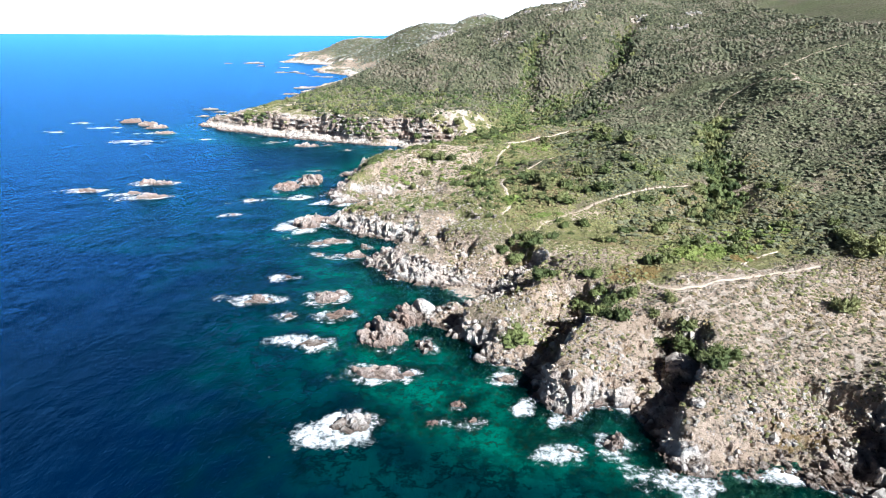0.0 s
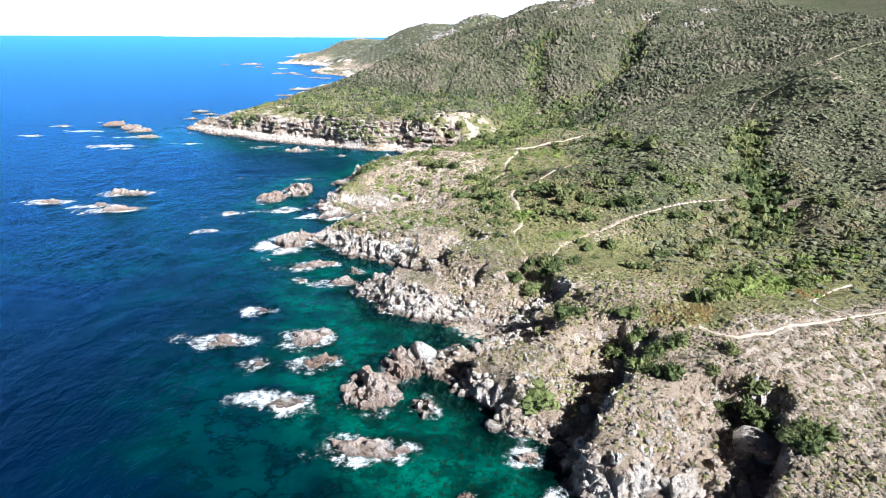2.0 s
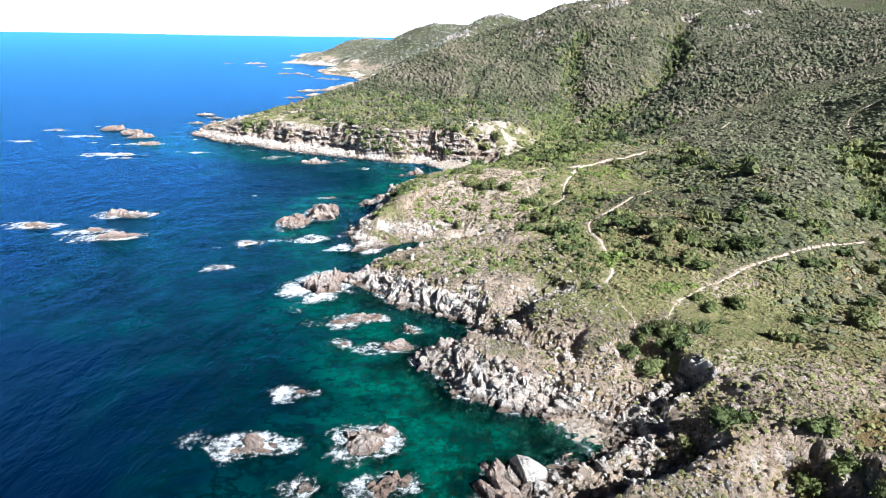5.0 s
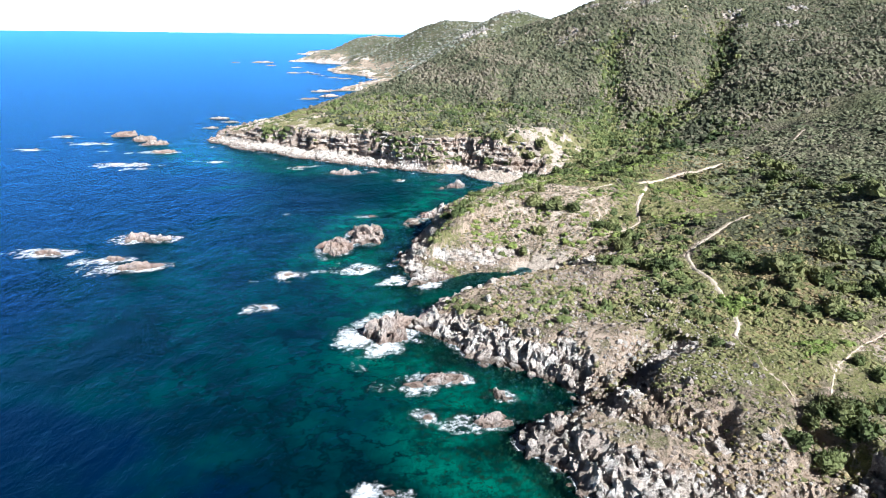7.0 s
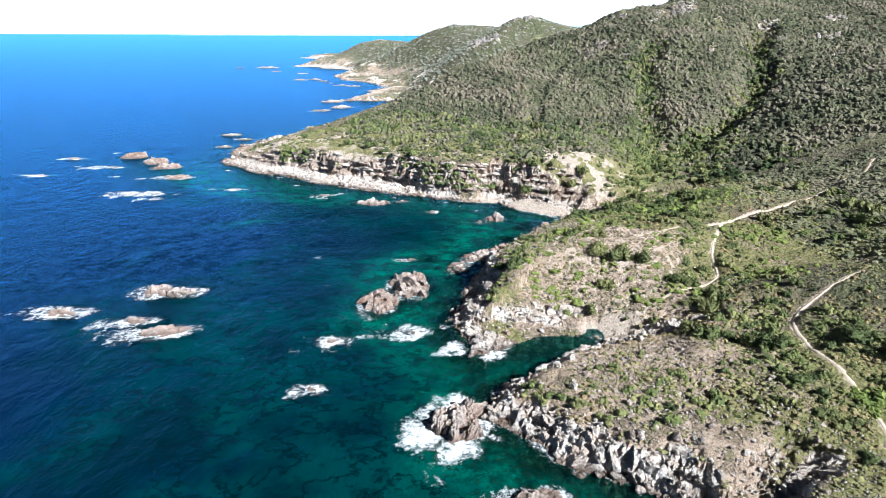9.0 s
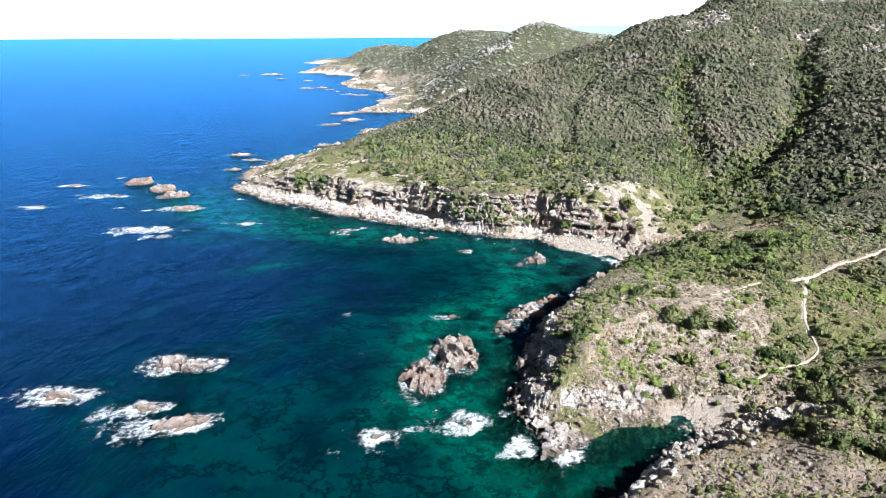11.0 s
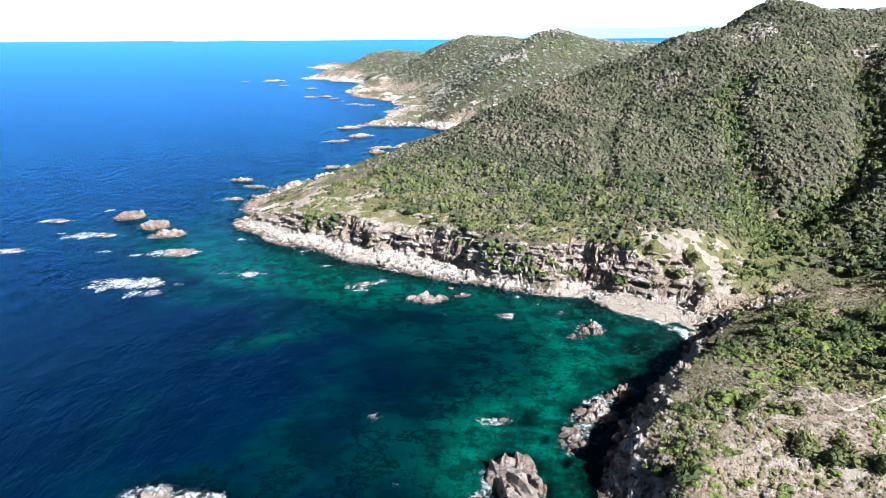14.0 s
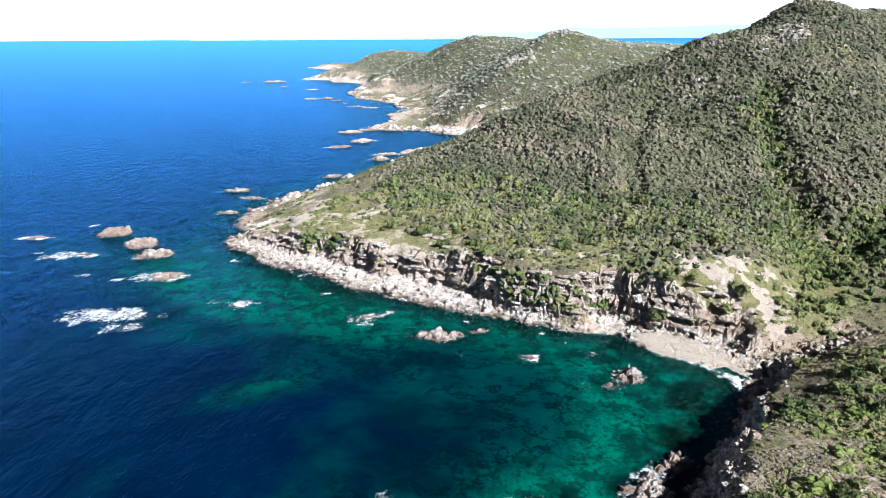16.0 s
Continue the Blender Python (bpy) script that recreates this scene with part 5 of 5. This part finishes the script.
# ---- crags on the hills ----
grey_blocks = [rock_mesh("block", (1, 1, 1), 540 + k, GREY_ROCK, 2, 1.4) for k in range(8)]
crag_z = ground_height([c[0] for c in CRAGS], [c[1] for c in CRAGS])
crag_bits = []
for k, (cx, cy, r) in enumerate(CRAGS):
    pick = random.Random(700 + k)
    top = tagged(new("outcrop"), "grey-white granite outcrop breaking through the hillside scrub", "rock outcrop", "outcrops on the hills")
    top.matrix_world = pose(cx, cy, float(crag_z[k]))
    for _ in range(6 + int(2.2 * r)):
        a, q = pick.uniform(0, 2 * math.pi), r * 0.85 * math.sqrt(pick.random())
        crag_bits.append((top, pick, cx + q * math.cos(a), cy + q * math.sin(a), (0.22 + 0.1 * pick.random()) * r * pick.uniform(0.4, 1.1)))
for (top, pick, x, y, s), z in zip(crag_bits, ground_height([c[2] for c in crag_bits], [c[3] for c in crag_bits])):
    bit = new("block", pick.choice(grey_blocks))
    bit.parent = top
    bit.matrix_basis = pose(x - top.location.x, y - top.location.y, z - top.location.z, pick.uniform(-30, 30), pick.uniform(-30, 30), pick.uniform(0, 360)) @ Matrix.Diagonal((s, s * 0.8, s * pick.uniform(0.7, 1.3), 1))


# ---- loose stones ----
def stone(seed, fine=1):
    """A small angular stone: corners and triangles."""
    bm = bmesh.new()
    bmesh.ops.create_icosphere(bm, subdivisions=fine, radius=1)
    r = random.Random(seed)
    cuts = [(Vector((r.gauss(0, 1), r.gauss(0, 1), r.gauss(0, 1))).normalized(), r.uniform(0.45, 0.8)) for _ in range(9)]
    for v in bm.verts:
        for way, depth in cuts:
            v.co -= way * max(0, v.co.dot(way) - depth)
    bm.verts.ensure_lookup_table()
    out = np.array([v.co for v in bm.verts]), np.array([[v.index for v in f.verts] for f in bm.faces])
    bm.free()
    return out


def rubble(box, count, seed, size, reach, bare=0.12):
    r = np.random.RandomState(seed)
    x, y = r.uniform(box[0], box[1], count), r.uniform(box[2], box[3], count)
    z, rock, d = land(x, y)
    w = size * np.exp(r.normal(0, 0.5, count))
    keep = (d > -1.5) & (d < reach) & (z < 8) & ((rock >= bare) | (z < 1.2)) & (path_distance(x, y) > 0.6) & (covers(x, y, z, rock, d)[1] < 0.45) & (r.uniform(0, 1, count) < ramp(d, reach, 0.4 * reach))
    return np.c_[x, y, z + 0.08 * w, w, 0.42 * w, r.uniform(0, 1, count)][keep]


def broken_rock(box, count, seed, size):
    """Angular blocks fallen and standing among the cliffs."""
    r = np.random.RandomState(seed)
    x, y = r.uniform(box[0], box[1], count), r.uniform(box[2], box[3], count)
    z, rock, d = land(x, y)
    w = size * np.exp(r.normal(0, 0.45, count))
    keep = (d > -1.0) & (z > -0.6) & (z < 9) & (rock > 0.45) & (z < 3.6 + 3 * r.uniform(0, 1, count) ** 3) & (covers(x, y, z, rock, d)[1] < 0.4) & (r.uniform(0, 1, count) < 0.9 * ramp(rock, 0.4, 0.8))
    return np.c_[x, y, z - 0.05 * w, w, w * r.uniform(0.35, 0.6, count), r.uniform(0, 1, count)][keep]


angular = [stone(930 + k, 2) for k in range(10)]
scatter("broken_rock", angular, broken_rock((-5, 46, 38, 100), 2600, 51, 0.75), PALE_ROCK, "broken pale granite blocks heaped on the cliffs", "rocks", 51)
scatter("broken_rock", angular, broken_rock((-32, 14, 88, 215), 3000, 52, 0.75), PALE_ROCK, "broken pale granite blocks heaped on the cliffs", "rocks", 52)
scatter("broken_rock", angular, broken_rock((-112, 8, 205, 275), 2200, 53, 0.8), PALE_ROCK, "broken pale rose blocks below the headland's cliff", "rocks", 53)
stones = [stone(900 + k) for k in range(8)]
for box, count, seed in (((-260, 0, 300, 960), 26000, 34), ((-5, 46, 40, 100), 7000, 31), ((-30, 14, 96, 215), 8000, 32), ((-110, 0, 205, 275), 5200, 33)):
    scatter("loose_stones", stones, rubble(box, count, seed, {33: 0.6, 34: 1.5}.get(seed, 0.36), 12 if seed < 34 else 8), PALE_ROCK, "loose angular granite stones strewn over the shore", "stones", seed)
for box, count, seed in (((4, 46, 44, 84), 9000, 35), ((-14, 16, 88, 132), 7000, 36), ((-26, 14, 144, 176), 6000, 37)):
    scatter("loose_stones", stones, rubble(box, count, seed, 0.24, 22, 0.0), STONY, "small brown and pale stones littering the dry soil", "stones", seed)
